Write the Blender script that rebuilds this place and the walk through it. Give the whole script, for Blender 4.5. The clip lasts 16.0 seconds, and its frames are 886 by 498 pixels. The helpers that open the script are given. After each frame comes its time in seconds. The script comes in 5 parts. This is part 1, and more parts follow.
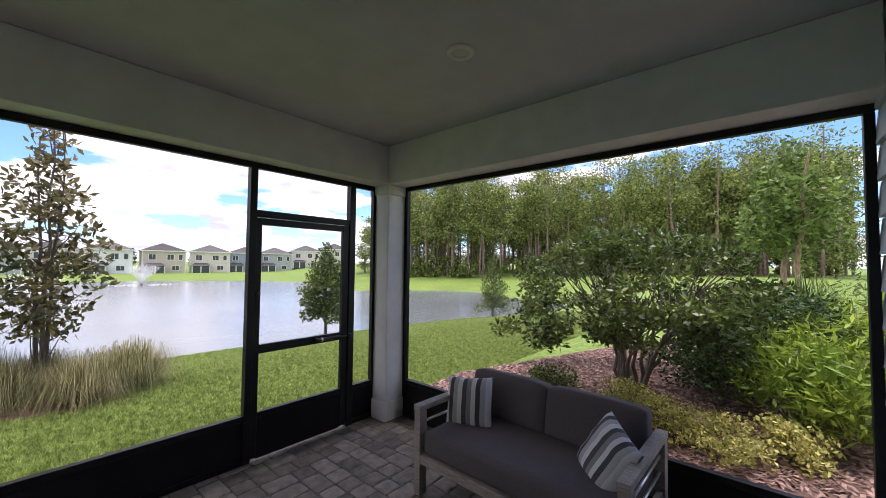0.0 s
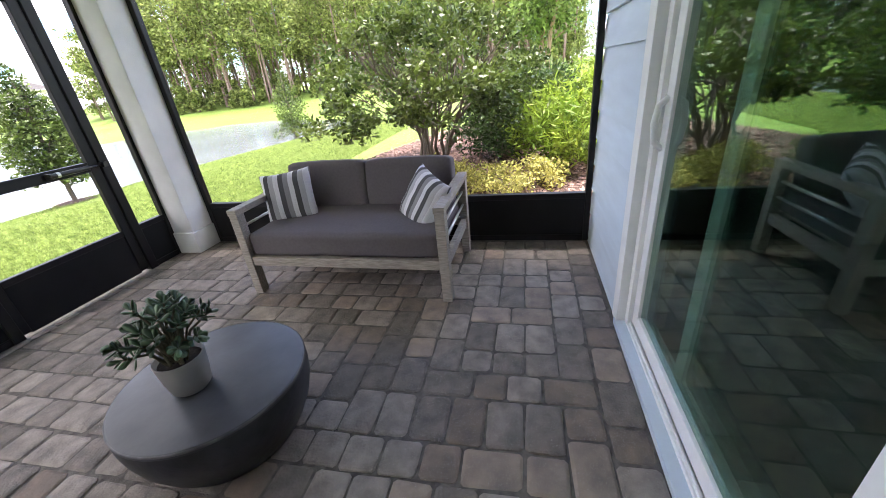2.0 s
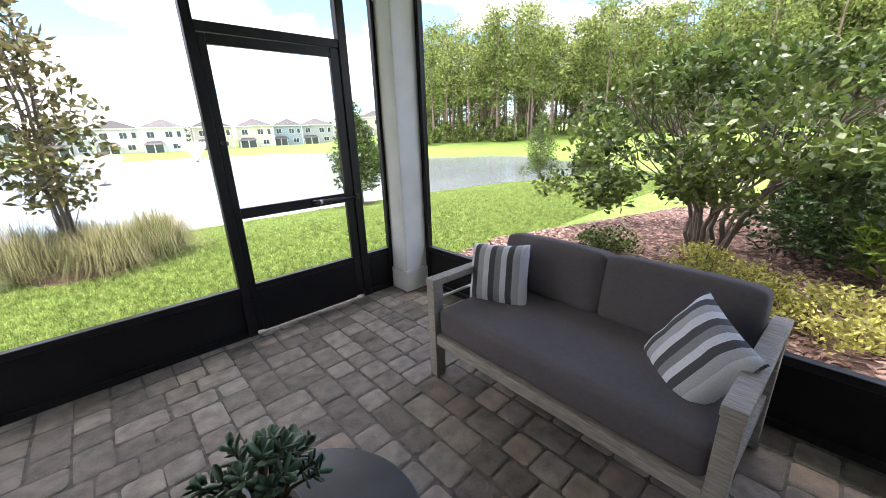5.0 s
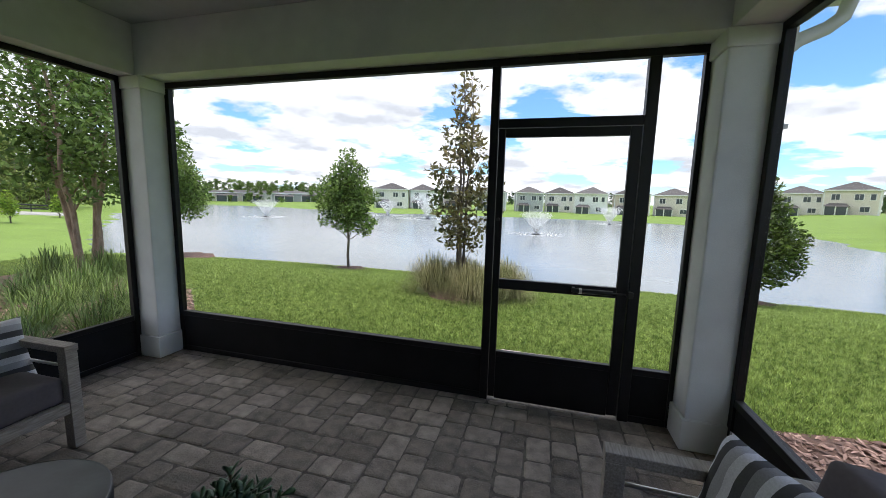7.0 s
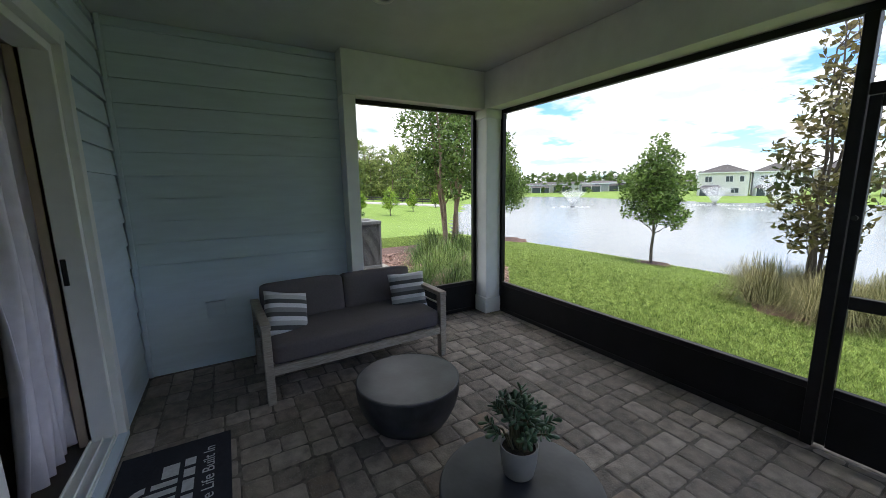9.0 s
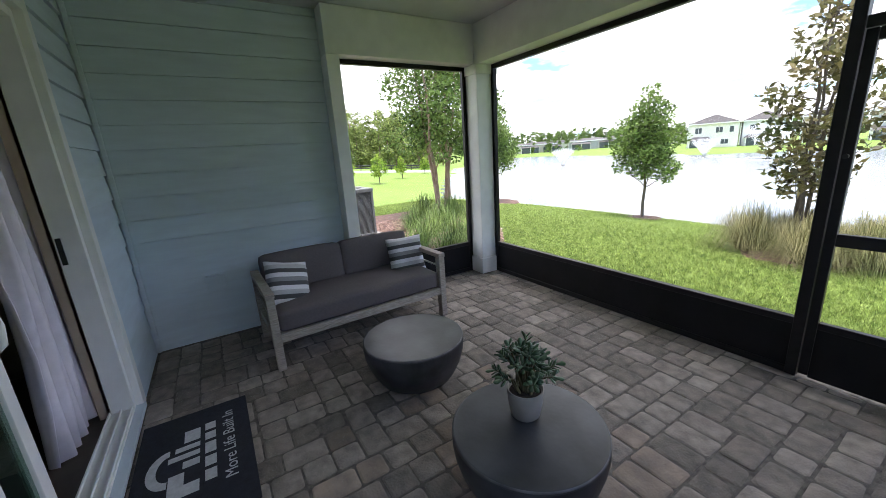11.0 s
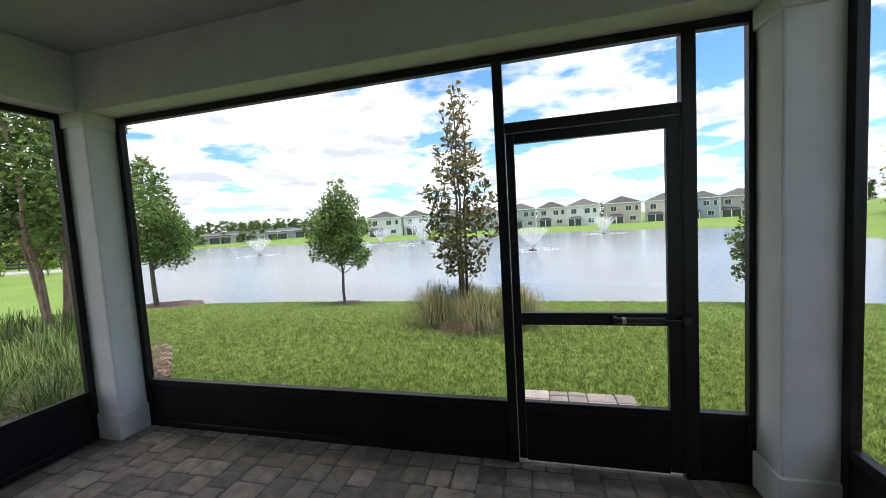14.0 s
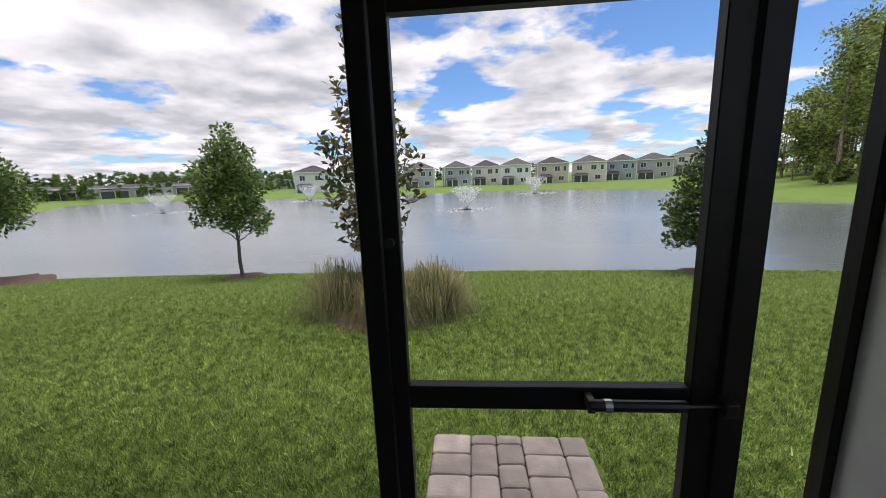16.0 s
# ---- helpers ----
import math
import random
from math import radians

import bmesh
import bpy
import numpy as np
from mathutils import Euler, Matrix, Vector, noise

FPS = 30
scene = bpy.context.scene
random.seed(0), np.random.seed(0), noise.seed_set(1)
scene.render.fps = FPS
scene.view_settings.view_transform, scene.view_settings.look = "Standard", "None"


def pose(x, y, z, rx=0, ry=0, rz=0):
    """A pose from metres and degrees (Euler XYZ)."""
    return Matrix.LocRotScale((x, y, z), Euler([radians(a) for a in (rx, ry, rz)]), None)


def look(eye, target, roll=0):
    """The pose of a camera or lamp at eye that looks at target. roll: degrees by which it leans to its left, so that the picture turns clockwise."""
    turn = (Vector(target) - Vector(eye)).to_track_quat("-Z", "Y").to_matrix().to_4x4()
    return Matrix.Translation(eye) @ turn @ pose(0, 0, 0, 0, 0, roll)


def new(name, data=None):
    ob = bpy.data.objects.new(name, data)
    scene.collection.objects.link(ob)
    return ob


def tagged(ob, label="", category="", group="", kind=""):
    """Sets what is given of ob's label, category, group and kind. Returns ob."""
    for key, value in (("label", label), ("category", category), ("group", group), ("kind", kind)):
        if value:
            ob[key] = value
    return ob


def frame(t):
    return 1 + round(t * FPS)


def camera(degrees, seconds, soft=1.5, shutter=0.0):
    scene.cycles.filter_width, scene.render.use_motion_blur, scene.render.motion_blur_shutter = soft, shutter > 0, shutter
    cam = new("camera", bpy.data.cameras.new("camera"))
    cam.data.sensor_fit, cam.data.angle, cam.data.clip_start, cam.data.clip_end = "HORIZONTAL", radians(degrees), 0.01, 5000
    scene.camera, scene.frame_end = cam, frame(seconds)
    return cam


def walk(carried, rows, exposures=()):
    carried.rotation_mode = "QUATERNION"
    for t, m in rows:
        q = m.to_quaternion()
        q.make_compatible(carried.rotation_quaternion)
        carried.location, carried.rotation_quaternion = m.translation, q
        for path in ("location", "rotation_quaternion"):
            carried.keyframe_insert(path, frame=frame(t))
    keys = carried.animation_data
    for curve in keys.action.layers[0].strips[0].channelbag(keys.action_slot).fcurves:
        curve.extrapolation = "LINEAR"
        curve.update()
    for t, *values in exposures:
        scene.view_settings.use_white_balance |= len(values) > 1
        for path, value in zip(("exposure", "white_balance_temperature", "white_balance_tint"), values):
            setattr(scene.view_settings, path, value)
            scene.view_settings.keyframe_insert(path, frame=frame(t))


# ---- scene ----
cam = camera(100.2, 16.0, soft=0.55)
PATH = [
    (0, (-1.412, -0.642, 1.662), (0.103, 0.661, 1.742), 0.6),
    (0.5, (-1.414, -0.626, 1.603), (0.343, 0.327, 1.527), -1.6),
    (1, (-1.421, -0.616, 1.529), (0.44, 0.05, 1.222), -3.3),
    (1.5, (-1.413, -0.611, 1.421), (0.436, -0.109, 0.846), -4.4),
    (2, (-1.413, -0.605, 1.323), (0.339, -0.174, 0.46), -6.0),
    (2.5, (-1.438, -0.595, 1.228), (0.173, -0.194, 0.112), -8.1),
    (3, (-1.437, -0.598, 1.188), (0.049, -0.204, -0.091), -9.7),
    (3.5, (-1.355, -0.592, 1.226), (0.082, -0.074, -0.065), -9.0),
    (4, (-1.24, -0.514, 1.308), (0.193, 0.341, 0.205), -5.5),
    (4.2, (-1.152, -0.449, 1.345), (0.267, 0.542, 0.342), -4.5),
    (6.3, (0.049, -0.055, 1.485), (0.505, 1.875, 1.222), 0.7),
    (6.5, (0.128, -0.072, 1.497), (0.335, 1.9, 1.233), 1.2),
    (7, (0.271, -0.123, 1.533), (-0.241, 1.792, 1.268), 1.5),
    (7.5, (0.31, -0.133, 1.573), (-0.707, 1.574, 1.348), 0.9),
    (8, (0.49, -0.235, 1.593), (-0.92, 1.171, 1.385), 0.65),
    (8.5, (0.569, -0.32, 1.607), (-1.091, 0.771, 1.376), 0.1),
    (10.8, (0.572, -0.438, 1.539), (-1.141, 0.437, 0.99), -4.5),
    (11, (0.568, -0.424, 1.563), (-1.089, 0.575, 1.057), -3.7),
    (11.5, (0.55, -0.38, 1.587), (-0.903, 0.946, 1.224), -2.0),
    (12, (0.492, -0.316, 1.604), (-0.784, 1.201, 1.338), -1.1),
    (12.5, (0.384, -0.128, 1.614), (-0.804, 1.463, 1.374), -1.0),
    (13, (0.294, -0.001, 1.624), (-0.786, 1.67, 1.424), -1.3),
    (13.5, (0.163, 0.146, 1.609), (-0.637, 1.973, 1.459), -2.9),
    (14, (0.092, 0.319, 1.537), (-0.402, 2.252, 1.397), -3.4),
    (14.5, (0.095, 0.661, 1.533), (-0.238, 2.618, 1.291), -2.5),
    (15, (0.129, 0.939, 1.51), (-0.149, 2.899, 1.221), -1.8),
    (15.5, (0.141, 1.269, 1.561), (0.063, 3.236, 1.211), -2.4),
    (16, (0.183, 1.597, 1.574), (0.021, 3.554, 1.191), -2.2),
]
walk(cam, [(t, look(e, g, r)) for t, e, g, r in PATH],
     exposures=[(0, 0.62, 6430, 26), (0.5, 0.75, 6430, 26), (1.0, 1.2, 6430, 26), (1.5, 1.7, 6430, 26), (2.0, 2.2, 6600, 20), (3.0, 2.75, 6600, 20), (4.2, 2.6, 6600, 20), (6.3, 0.45, 6330, 12), (7.0, 0.45, 6330, 12), (8.0, 0.53, 6330, 12), (8.7, 0.66, 6330, 12), (10.8, 1.47, 6350, 15), (11.5, 1.1, 6350, 14), (12.0, 0.92, 6330, 11), (13.0, 0.64, 6330, 12), (14.5, 0.46, 6330, 12), (15.5, 0.05, 6500, 15), (16.0, -0.12, 6560, 17)])

# ---- daylight: bright broken cloud ----
world = bpy.data.worlds.new("sky")
scene.world = world
world.use_nodes = True
wn, wl = world.node_tree.nodes, world.node_tree.links
wn.clear()
w_out = wn.new("ShaderNodeOutputWorld")
w_bg = wn.new("ShaderNodeBackground")
w_sky = wn.new("ShaderNodeTexSky")
w_sky.sky_type = "NISHITA"
w_sky.sun_disc = False
w_sky.sun_elevation = radians(79)
w_sky.sun_rotation = radians(59)
w_sky.air_density = 1.0
w_sky.dust_density = 0.2
w_sky.ozone_density = 2.5
w_co = wn.new("ShaderNodeTexCoord")
w_sep = wn.new("ShaderNodeSeparateXYZ")
wl.new(w_co.outputs["Generated"], w_sep.inputs[0])
w_add = wn.new("ShaderNodeMath"); w_add.operation = "ADD"; w_add.inputs[1].default_value = 0.16
wl.new(w_sep.outputs["Z"], w_add.inputs[0])
w_max = wn.new("ShaderNodeMath"); w_max.operation = "MAXIMUM"; w_max.inputs[1].default_value = 0.1
wl.new(w_add.outputs[0], w_max.inputs[0])
w_div = wn.new("ShaderNodeVectorMath"); w_div.operation = "DIVIDE"
w_comb = wn.new("ShaderNodeCombineXYZ")
for i in range(3):
    wl.new(w_max.outputs[0], w_comb.inputs[i])
wl.new(w_co.outputs["Generated"], w_div.inputs[0])
wl.new(w_comb.outputs[0], w_div.inputs[1])
w_map = wn.new("ShaderNodeMapping")
w_map.inputs["Location"].default_value = (3.1, 1.7, 0.4)
w_map.inputs["Scale"].default_value = (1.0, 1.0, 0.6)
wl.new(w_div.outputs[0], w_map.inputs[0])
w_n1 = wn.new("ShaderNodeTexNoise")
w_n1.inputs["Scale"].default_value = 1.5
w_n1.inputs["Detail"].default_value = 9
w_n1.inputs["Roughness"].default_value = 0.56
wl.new(w_map.outputs[0], w_n1.inputs["Vector"])
w_cov = wn.new("ShaderNodeValToRGB")
w_cov.color_ramp.elements[0].position = 0.405
w_cov.color_ramp.elements[1].position = 0.475
w_thin = wn.new("ShaderNodeMath"); w_thin.operation = "MULTIPLY_ADD"
w_thin.inputs[1].default_value = -0.068
wl.new(w_sep.outputs["X"], w_thin.inputs[0])
wl.new(w_n1.outputs["Fac"], w_thin.inputs[2])
wl.new(w_thin.outputs[0], w_cov.inputs[0])
w_n2 = wn.new("ShaderNodeTexNoise")
w_n2.inputs["Scale"].default_value = 2.3
w_n2.inputs["Detail"].default_value = 6
w_map2 = wn.new("ShaderNodeMapping")
w_map2.inputs["Location"].default_value = (7.3, 4.1, 2.4)
wl.new(w_div.outputs[0], w_map2.inputs[0])
wl.new(w_map2.outputs[0], w_n2.inputs["Vector"])
w_col = wn.new("ShaderNodeValToRGB")
w_col.color_ramp.elements[0].position = 0.34
w_col.color_ramp.elements[0].color = (0.57, 0.60, 0.645, 1)
w_col.color_ramp.elements[1].position = 0.60
w_col.color_ramp.elements[1].color = (1.12, 1.13, 1.15, 1)
wl.new(w_n2.outputs["Fac"], w_col.inputs[0])
w_sc = wn.new("ShaderNodeVectorMath"); w_sc.operation = "SCALE"; w_sc.inputs["Scale"].default_value = 8.1
wl.new(w_col.outputs[0], w_sc.inputs[0])
w_mix = wn.new("ShaderNodeMixRGB")
wl.new(w_cov.outputs[0], w_mix.inputs["Fac"])
w_blue = wn.new("ShaderNodeVectorMath"); w_blue.operation = "MULTIPLY"; w_blue.inputs[1].default_value = (0.78, 1.05, 1.32)
wl.new(w_sky.outputs[0], w_blue.inputs[0])
wl.new(w_blue.outputs[0], w_mix.inputs[1])
wl.new(w_sc.outputs[0], w_mix.inputs[2])
wl.new(w_mix.outputs[0], w_bg.inputs["Color"])
w_bg.inputs["Strength"].default_value = 0.14
wl.new(w_bg.outputs[0], w_out.inputs["Surface"])

sun_data = bpy.data.lights.new("sun", "SUN")
sun_data.energy = 3.7
sun_data.angle = radians(34)
sun_data.color = (1.0, 0.96, 0.9)
sun = new("sun", sun_data)
sun.matrix_world = look((0, 0, 30), (-5.0, -3.0, 0))


# ---- materials ----
def material(name, base, rough=0.6, metal=0.0, var=0.12, scale=8.0, bump=0.0, bump_scale=60.0, spec=0.5, base2=None, per_object=0.0, per_island=0.0, stain=0.0, stain_scale=1.3, stretch=(1, 1, 1), space="Object", speck=0.0):
    m = bpy.data.materials.new(name)
    m.use_nodes = True
    n, l = m.node_tree.nodes, m.node_tree.links
    b = n["Principled BSDF"]
    co = n.new("ShaderNodeTexCoord")
    mp = n.new("ShaderNodeMapping")
    mp.inputs["Scale"].default_value = stretch
    if space == "World":
        ge = n.new("ShaderNodeNewGeometry")
        l.new(ge.outputs["Position"], mp.inputs[0])
    else:
        l.new(co.outputs["Object"], mp.inputs[0])
    nz = n.new("ShaderNodeTexNoise")
    nz.inputs["Scale"].default_value = scale
    nz.inputs["Detail"].default_value = 6
    l.new(mp.outputs[0], nz.inputs["Vector"])
    rp = n.new("ShaderNodeValToRGB")
    c2 = base2 or tuple(c * (1 - var) for c in base)
    c1 = base if base2 else tuple(min(1, c * (1 + var)) for c in base)
    rp.color_ramp.elements[0].position, rp.color_ramp.elements[1].position = 0.32, 0.68
    rp.color_ramp.elements[0].color, rp.color_ramp.elements[1].color = (*c2, 1), (*c1, 1)
    l.new(nz.outputs["Fac"], rp.inputs[0])
    out = rp.outputs[0]

    def times(sock, lo, hi, src):
        mr = n.new("ShaderNodeMapRange")
        mr.inputs["To Min"].default_value, mr.inputs["To Max"].default_value = lo, hi
        l.new(src, mr.inputs["Value"])
        vm = n.new("ShaderNodeVectorMath"); vm.operation = "SCALE"
        l.new(sock, vm.inputs[0]); l.new(mr.outputs[0], vm.inputs["Scale"])
        return vm.outputs[0]
    if stain:
        nz2 = n.new("ShaderNodeTexNoise")
        nz2.inputs["Scale"].default_value = stain_scale
        nz2.inputs["Detail"].default_value = 4
        l.new(mp.outputs[0], nz2.inputs["Vector"])
        out = times(out, 1 - stain, 1 + stain, nz2.outputs["Fac"])
    if per_object:
        oi = n.new("ShaderNodeObjectInfo")
        out = times(out, 1 - per_object, 1 + per_object, oi.outputs["Random"])
    if per_island:
        ge2 = n.new("ShaderNodeNewGeometry")
        out = times(out, 1 - per_island, 1 + per_island, ge2.outputs["Random Per Island"])
    if speck:
        ns = n.new("ShaderNodeTexNoise")
        ns.inputs["Scale"].default_value = 330
        ns.inputs["Detail"].default_value = 2
        l.new(mp.outputs[0], ns.inputs["Vector"])
        rs = n.new("ShaderNodeValToRGB")
        rs.color_ramp.elements[0].position, rs.color_ramp.elements[1].position = 0.60, 0.72
        rs.color_ramp.elements[0].color, rs.color_ramp.elements[1].color = (0, 0, 0, 1), (speck, speck, speck, 1)
        l.new(ns.outputs["Fac"], rs.inputs[0])
        ms = n.new("ShaderNodeMixRGB")
        ms.inputs[2].default_value = (0.52, 0.47, 0.42, 1)
        l.new(rs.outputs[0], ms.inputs["Fac"])
        l.new(out, ms.inputs[1])
        out = ms.outputs[0]
    l.new(out, b.inputs["Base Color"])
    b.inputs["Roughness"].default_value = rough
    b.inputs["Metallic"].default_value = metal
    b.inputs["Specular IOR Level"].default_value = spec
    if bump:
        nb = n.new("ShaderNodeTexNoise")
        nb.inputs["Scale"].default_value = bump_scale
        nb.inputs["Detail"].default_value = 4
        l.new(mp.outputs[0], nb.inputs["Vector"])
        bp = n.new("ShaderNodeBump")
        bp.inputs["Strength"].default_value = bump
        bp.inputs["Distance"].default_value = 0.01
        l.new(nb.outputs["Fac"], bp.inputs["Height"])
        l.new(bp.outputs[0], b.inputs["Normal"])
    return m


def leaf_material(name, dark, light, rough=0.55, scale=1.6):
    m = material(name, light, rough, base2=dark, scale=scale, per_island=0.6, spec=0.28, space="World")
    n, l = m.node_tree.nodes, m.node_tree.links
    b = n["Principled BSDF"]
    tr = n.new("ShaderNodeBsdfTranslucent")
    src = b.inputs["Base Color"].links[0].from_socket
    l.new(src, tr.inputs["Color"])
    mx = n.new("ShaderNodeMixShader")
    mx.inputs[0].default_value = 0.3
    l.new(b.outputs[0], mx.inputs[1]); l.new(tr.outputs[0], mx.inputs[2])
    l.new(mx.outputs[0], n["Material Output"].inputs["Surface"])
    return m


def see_through(name, color, share, rough=0.7):
    """A surface that lets most light straight through."""
    m = bpy.data.materials.new(name)
    m.use_nodes = True
    n, l = m.node_tree.nodes, m.node_tree.links
    b = n["Principled BSDF"]
    b.inputs["Base Color"].default_value = (*color, 1)
    b.inputs["Roughness"].default_value = rough
    tr = n.new("ShaderNodeBsdfTransparent")
    mx = n.new("ShaderNodeMixShader")
    mx.inputs[0].default_value = share
    l.new(tr.outputs[0], mx.inputs[1]); l.new(b.outputs[0], mx.inputs[2])
    l.new(mx.outputs[0], n["Material Output"].inputs["Surface"])
    return m


M_black = material("black_aluminium", (0.010, 0.010, 0.011), 0.45, spec=0.3, var=0.2, scale=14, bump=0.03, bump_scale=300, stain=0.25)
M_kick = material("black_kick_panel", (0.009, 0.009, 0.010), 0.6, spec=0.22, var=0.25, scale=5, stain=0.3, bump=0.04, bump_scale=40)
M_screen = see_through("insect_screen", (0.03, 0.03, 0.032), 0.07)
M_stucco = material("painted_stucco", (0.70, 0.72, 0.72), 0.85, var=0.05, scale=6, bump=0.18, bump_scale=160, stain=0.07, space="World")
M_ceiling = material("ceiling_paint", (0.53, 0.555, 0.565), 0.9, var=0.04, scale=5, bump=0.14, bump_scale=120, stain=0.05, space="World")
M_siding = material("blue_grey_lap_siding", (0.57, 0.655, 0.73), 0.6, var=0.05, scale=3, bump=0.12, bump_scale=70, stretch=(1, 1, 6), stain=0.06, per_object=0.03, space="World")
M_trim = material("white_trim", (0.80, 0.81, 0.80), 0.5, var=0.04, scale=8, stain=0.06, bump=0.03, bump_scale=90)
M_vinyl = material("white_vinyl", (0.83, 0.84, 0.83), 0.35, var=0.03, scale=9, stain=0.05)
M_paver = material("concrete_paver", (0.315, 0.268, 0.228), 0.78, base2=(0.175, 0.155, 0.138), scale=13, bump=0.55, bump_scale=85, per_object=0.36, stain=0.3, stain_scale=4, space="World", spec=0.3, speck=0.8)
M_paver_far = material("concrete_paver_joined", (0.315, 0.268, 0.228), 0.78, base2=(0.175, 0.155, 0.138), scale=13, bump=0.55, bump_scale=85, per_island=0.36, stain=0.3, stain_scale=4, space="World", spec=0.3, speck=0.8)
M_paver_red = material("rust_paver", (0.34, 0.265, 0.205), 0.8, base2=(0.20, 0.165, 0.145), scale=11, bump=0.35, bump_scale=55, per_object=0.35, stain=0.35, stain_scale=4, space="World", spec=0.3, speck=0.8)
M_paver_pale = material("pale_paver", (0.44, 0.375, 0.335), 0.85, base2=(0.29, 0.25, 0.225), scale=9, bump=0.35, bump_scale=55, per_object=0.3, space="World", spec=0.3)
M_sand = material("joint_sand", (0.13, 0.115, 0.10), 0.95, var=0.4, scale=30, bump=0.5, bump_scale=200)
M_wood = material("weathered_grey_teak", (0.44, 0.395, 0.34), 0.7, base2=(0.25, 0.22, 0.19), scale=14, stretch=(1.2, 9, 9), bump=0.25, bump_scale=30, stain=0.2)
M_metal = material("brushed_aluminium_rod", (0.62, 0.62, 0.62), 0.3, metal=1.0, var=0.05)
M_fabric = material("charcoal_outdoor_fabric", (0.128, 0.114, 0.119), 0.92, var=0.06, scale=60, bump=0.08, bump_scale=600, stain=0.15, stain_scale=3, spec=0.2)
M_seam = material("charcoal_piping", (0.045, 0.042, 0.045), 0.9, var=0.1)
# Same concrete twice: shade put into the body's colour, sheen into the top's.
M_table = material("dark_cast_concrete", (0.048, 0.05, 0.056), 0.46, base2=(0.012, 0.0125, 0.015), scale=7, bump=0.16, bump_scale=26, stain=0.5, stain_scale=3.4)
M_table_top = material("sheen_concrete_top", (0.074, 0.079, 0.089), 0.36, base2=(0.036, 0.038, 0.043), scale=4.5, bump=0.06, bump_scale=40, stain=0.25, stain_scale=3.0)
M_table_rim = material("worn_pale_rim", (0.17, 0.17, 0.175), 0.5, base2=(0.07, 0.072, 0.08), scale=14, bump=0.1, bump_scale=60)
M_pot = material("grey_ceramic_pot", (0.24, 0.23, 0.215), 0.65, var=0.07, scale=12, bump=0.06, bump_scale=80, stain=0.1)
M_soil = material("potting_soil", (0.03, 0.022, 0.016), 0.95, var=0.5, scale=60, bump=0.6, bump_scale=120)
M_jade = material("jade_leaf", (0.11, 0.18, 0.10), 0.36, base2=(0.05, 0.10, 0.05), scale=25, per_island=0.35, spec=0.5)
M_stem = material("succulent_stem", (0.12, 0.11, 0.06), 0.7, var=0.3, scale=30)
M_mat = material("navy_rubber_mat", (0.016, 0.018, 0.028), 0.85, var=0.25, scale=30, bump=0.3, bump_scale=380, stain=0.2)
M_matprint = material("mat_white_print", (0.55, 0.56, 0.58), 0.85, var=0.12, scale=40)
M_grass = material("lawn", (0.20, 0.29, 0.06), 0.8, base2=(0.10, 0.17, 0.03), scale=11, stain=0.3, stain_scale=0.35, bump=0.5, bump_scale=40, space="World", spec=0.2)
M_blade = leaf_material("grass_blade", (0.11, 0.18, 0.035), (0.45, 0.55, 0.17), scale=16)
M_water = material("pond_water", (0.15, 0.172, 0.178), 0.19, var=0.25, scale=0.06, bump=0.65, bump_scale=0.9, stretch=(0.5, 1.4, 1), space="World", spec=0.5)
M_mulch = material("bark_mulch", (0.17, 0.095, 0.07), 0.9, base2=(0.07, 0.042, 0.034), scale=14, bump=0.8, bump_scale=25, space="World")
M_chip = material("mulch_chip", (0.42, 0.28, 0.235), 0.9, base2=(0.19, 0.115, 0.095), scale=20, per_island=0.5)
M_bark = material("grey_bark", (0.17, 0.14, 0.115), 0.9, base2=(0.09, 0.075, 0.06), scale=12, bump=0.6, bump_scale=30, stretch=(3, 3, 0.6))
M_birch = material("peeling_tan_bark", (0.42, 0.31, 0.23), 0.85, base2=(0.2, 0.13, 0.09), scale=7, bump=0.5, bump_scale=22, stretch=(2, 2, 0.7))
M_pinebark = material("pine_bark", (0.34, 0.28, 0.24), 0.9, base2=(0.2, 0.115, 0.095), scale=3, bump=0.4, bump_scale=8)
M_leaf = leaf_material("broad_leaf", (0.075, 0.135, 0.03), (0.22, 0.31, 0.085))
M_leaf_dark = leaf_material("glossy_dark_leaf", (0.025, 0.055, 0.016), (0.075, 0.135, 0.035), 0.35)
M_leaf_mag = leaf_material("magnolia_leaf", (0.075, 0.10, 0.035), (0.27, 0.21, 0.10), 0.35)
M_leaf_shrub = leaf_material("shrub_leaf", (0.034, 0.066, 0.014), (0.145, 0.20, 0.045), 0.33)
M_leaf_pine = leaf_material("pine_needles", (0.10, 0.15, 0.042), (0.36, 0.42, 0.135), 0.8)
M_leaf_lime = leaf_material("lime_leaf", (0.12, 0.23, 0.025), (0.36, 0.47, 0.07), 0.45)
M_leaf_gold = leaf_material("yellow_green_leaf", (0.34, 0.35, 0.08), (0.62, 0.58, 0.21), 0.5)
M_reed = leaf_material("ornamental_grass", (0.12, 0.14, 0.048), (0.33, 0.29, 0.15), 0.7)
M_iris = leaf_material("strap_leaf", (0.045, 0.095, 0.022), (0.19, 0.26, 0.075), 0.5)
M_gutter = material("white_gutter", (0.62, 0.63, 0.63), 0.45, var=0.05, scale=5)
M_ac = material("grey_ac_steel", (0.135, 0.14, 0.145), 0.5, var=0.12, scale=8, stain=0.15)
M_acdark = material("ac_grille_shadow", (0.05, 0.05, 0.052), 0.7, var=0.2)
M_concrete = material("concrete_pad", (0.27, 0.26, 0.245), 0.9, var=0.15, scale=12, bump=0.2)
M_roof = material("asphalt_shingle", (0.075, 0.07, 0.07), 0.9, var=0.3, scale=2.5, per_object=0.4)
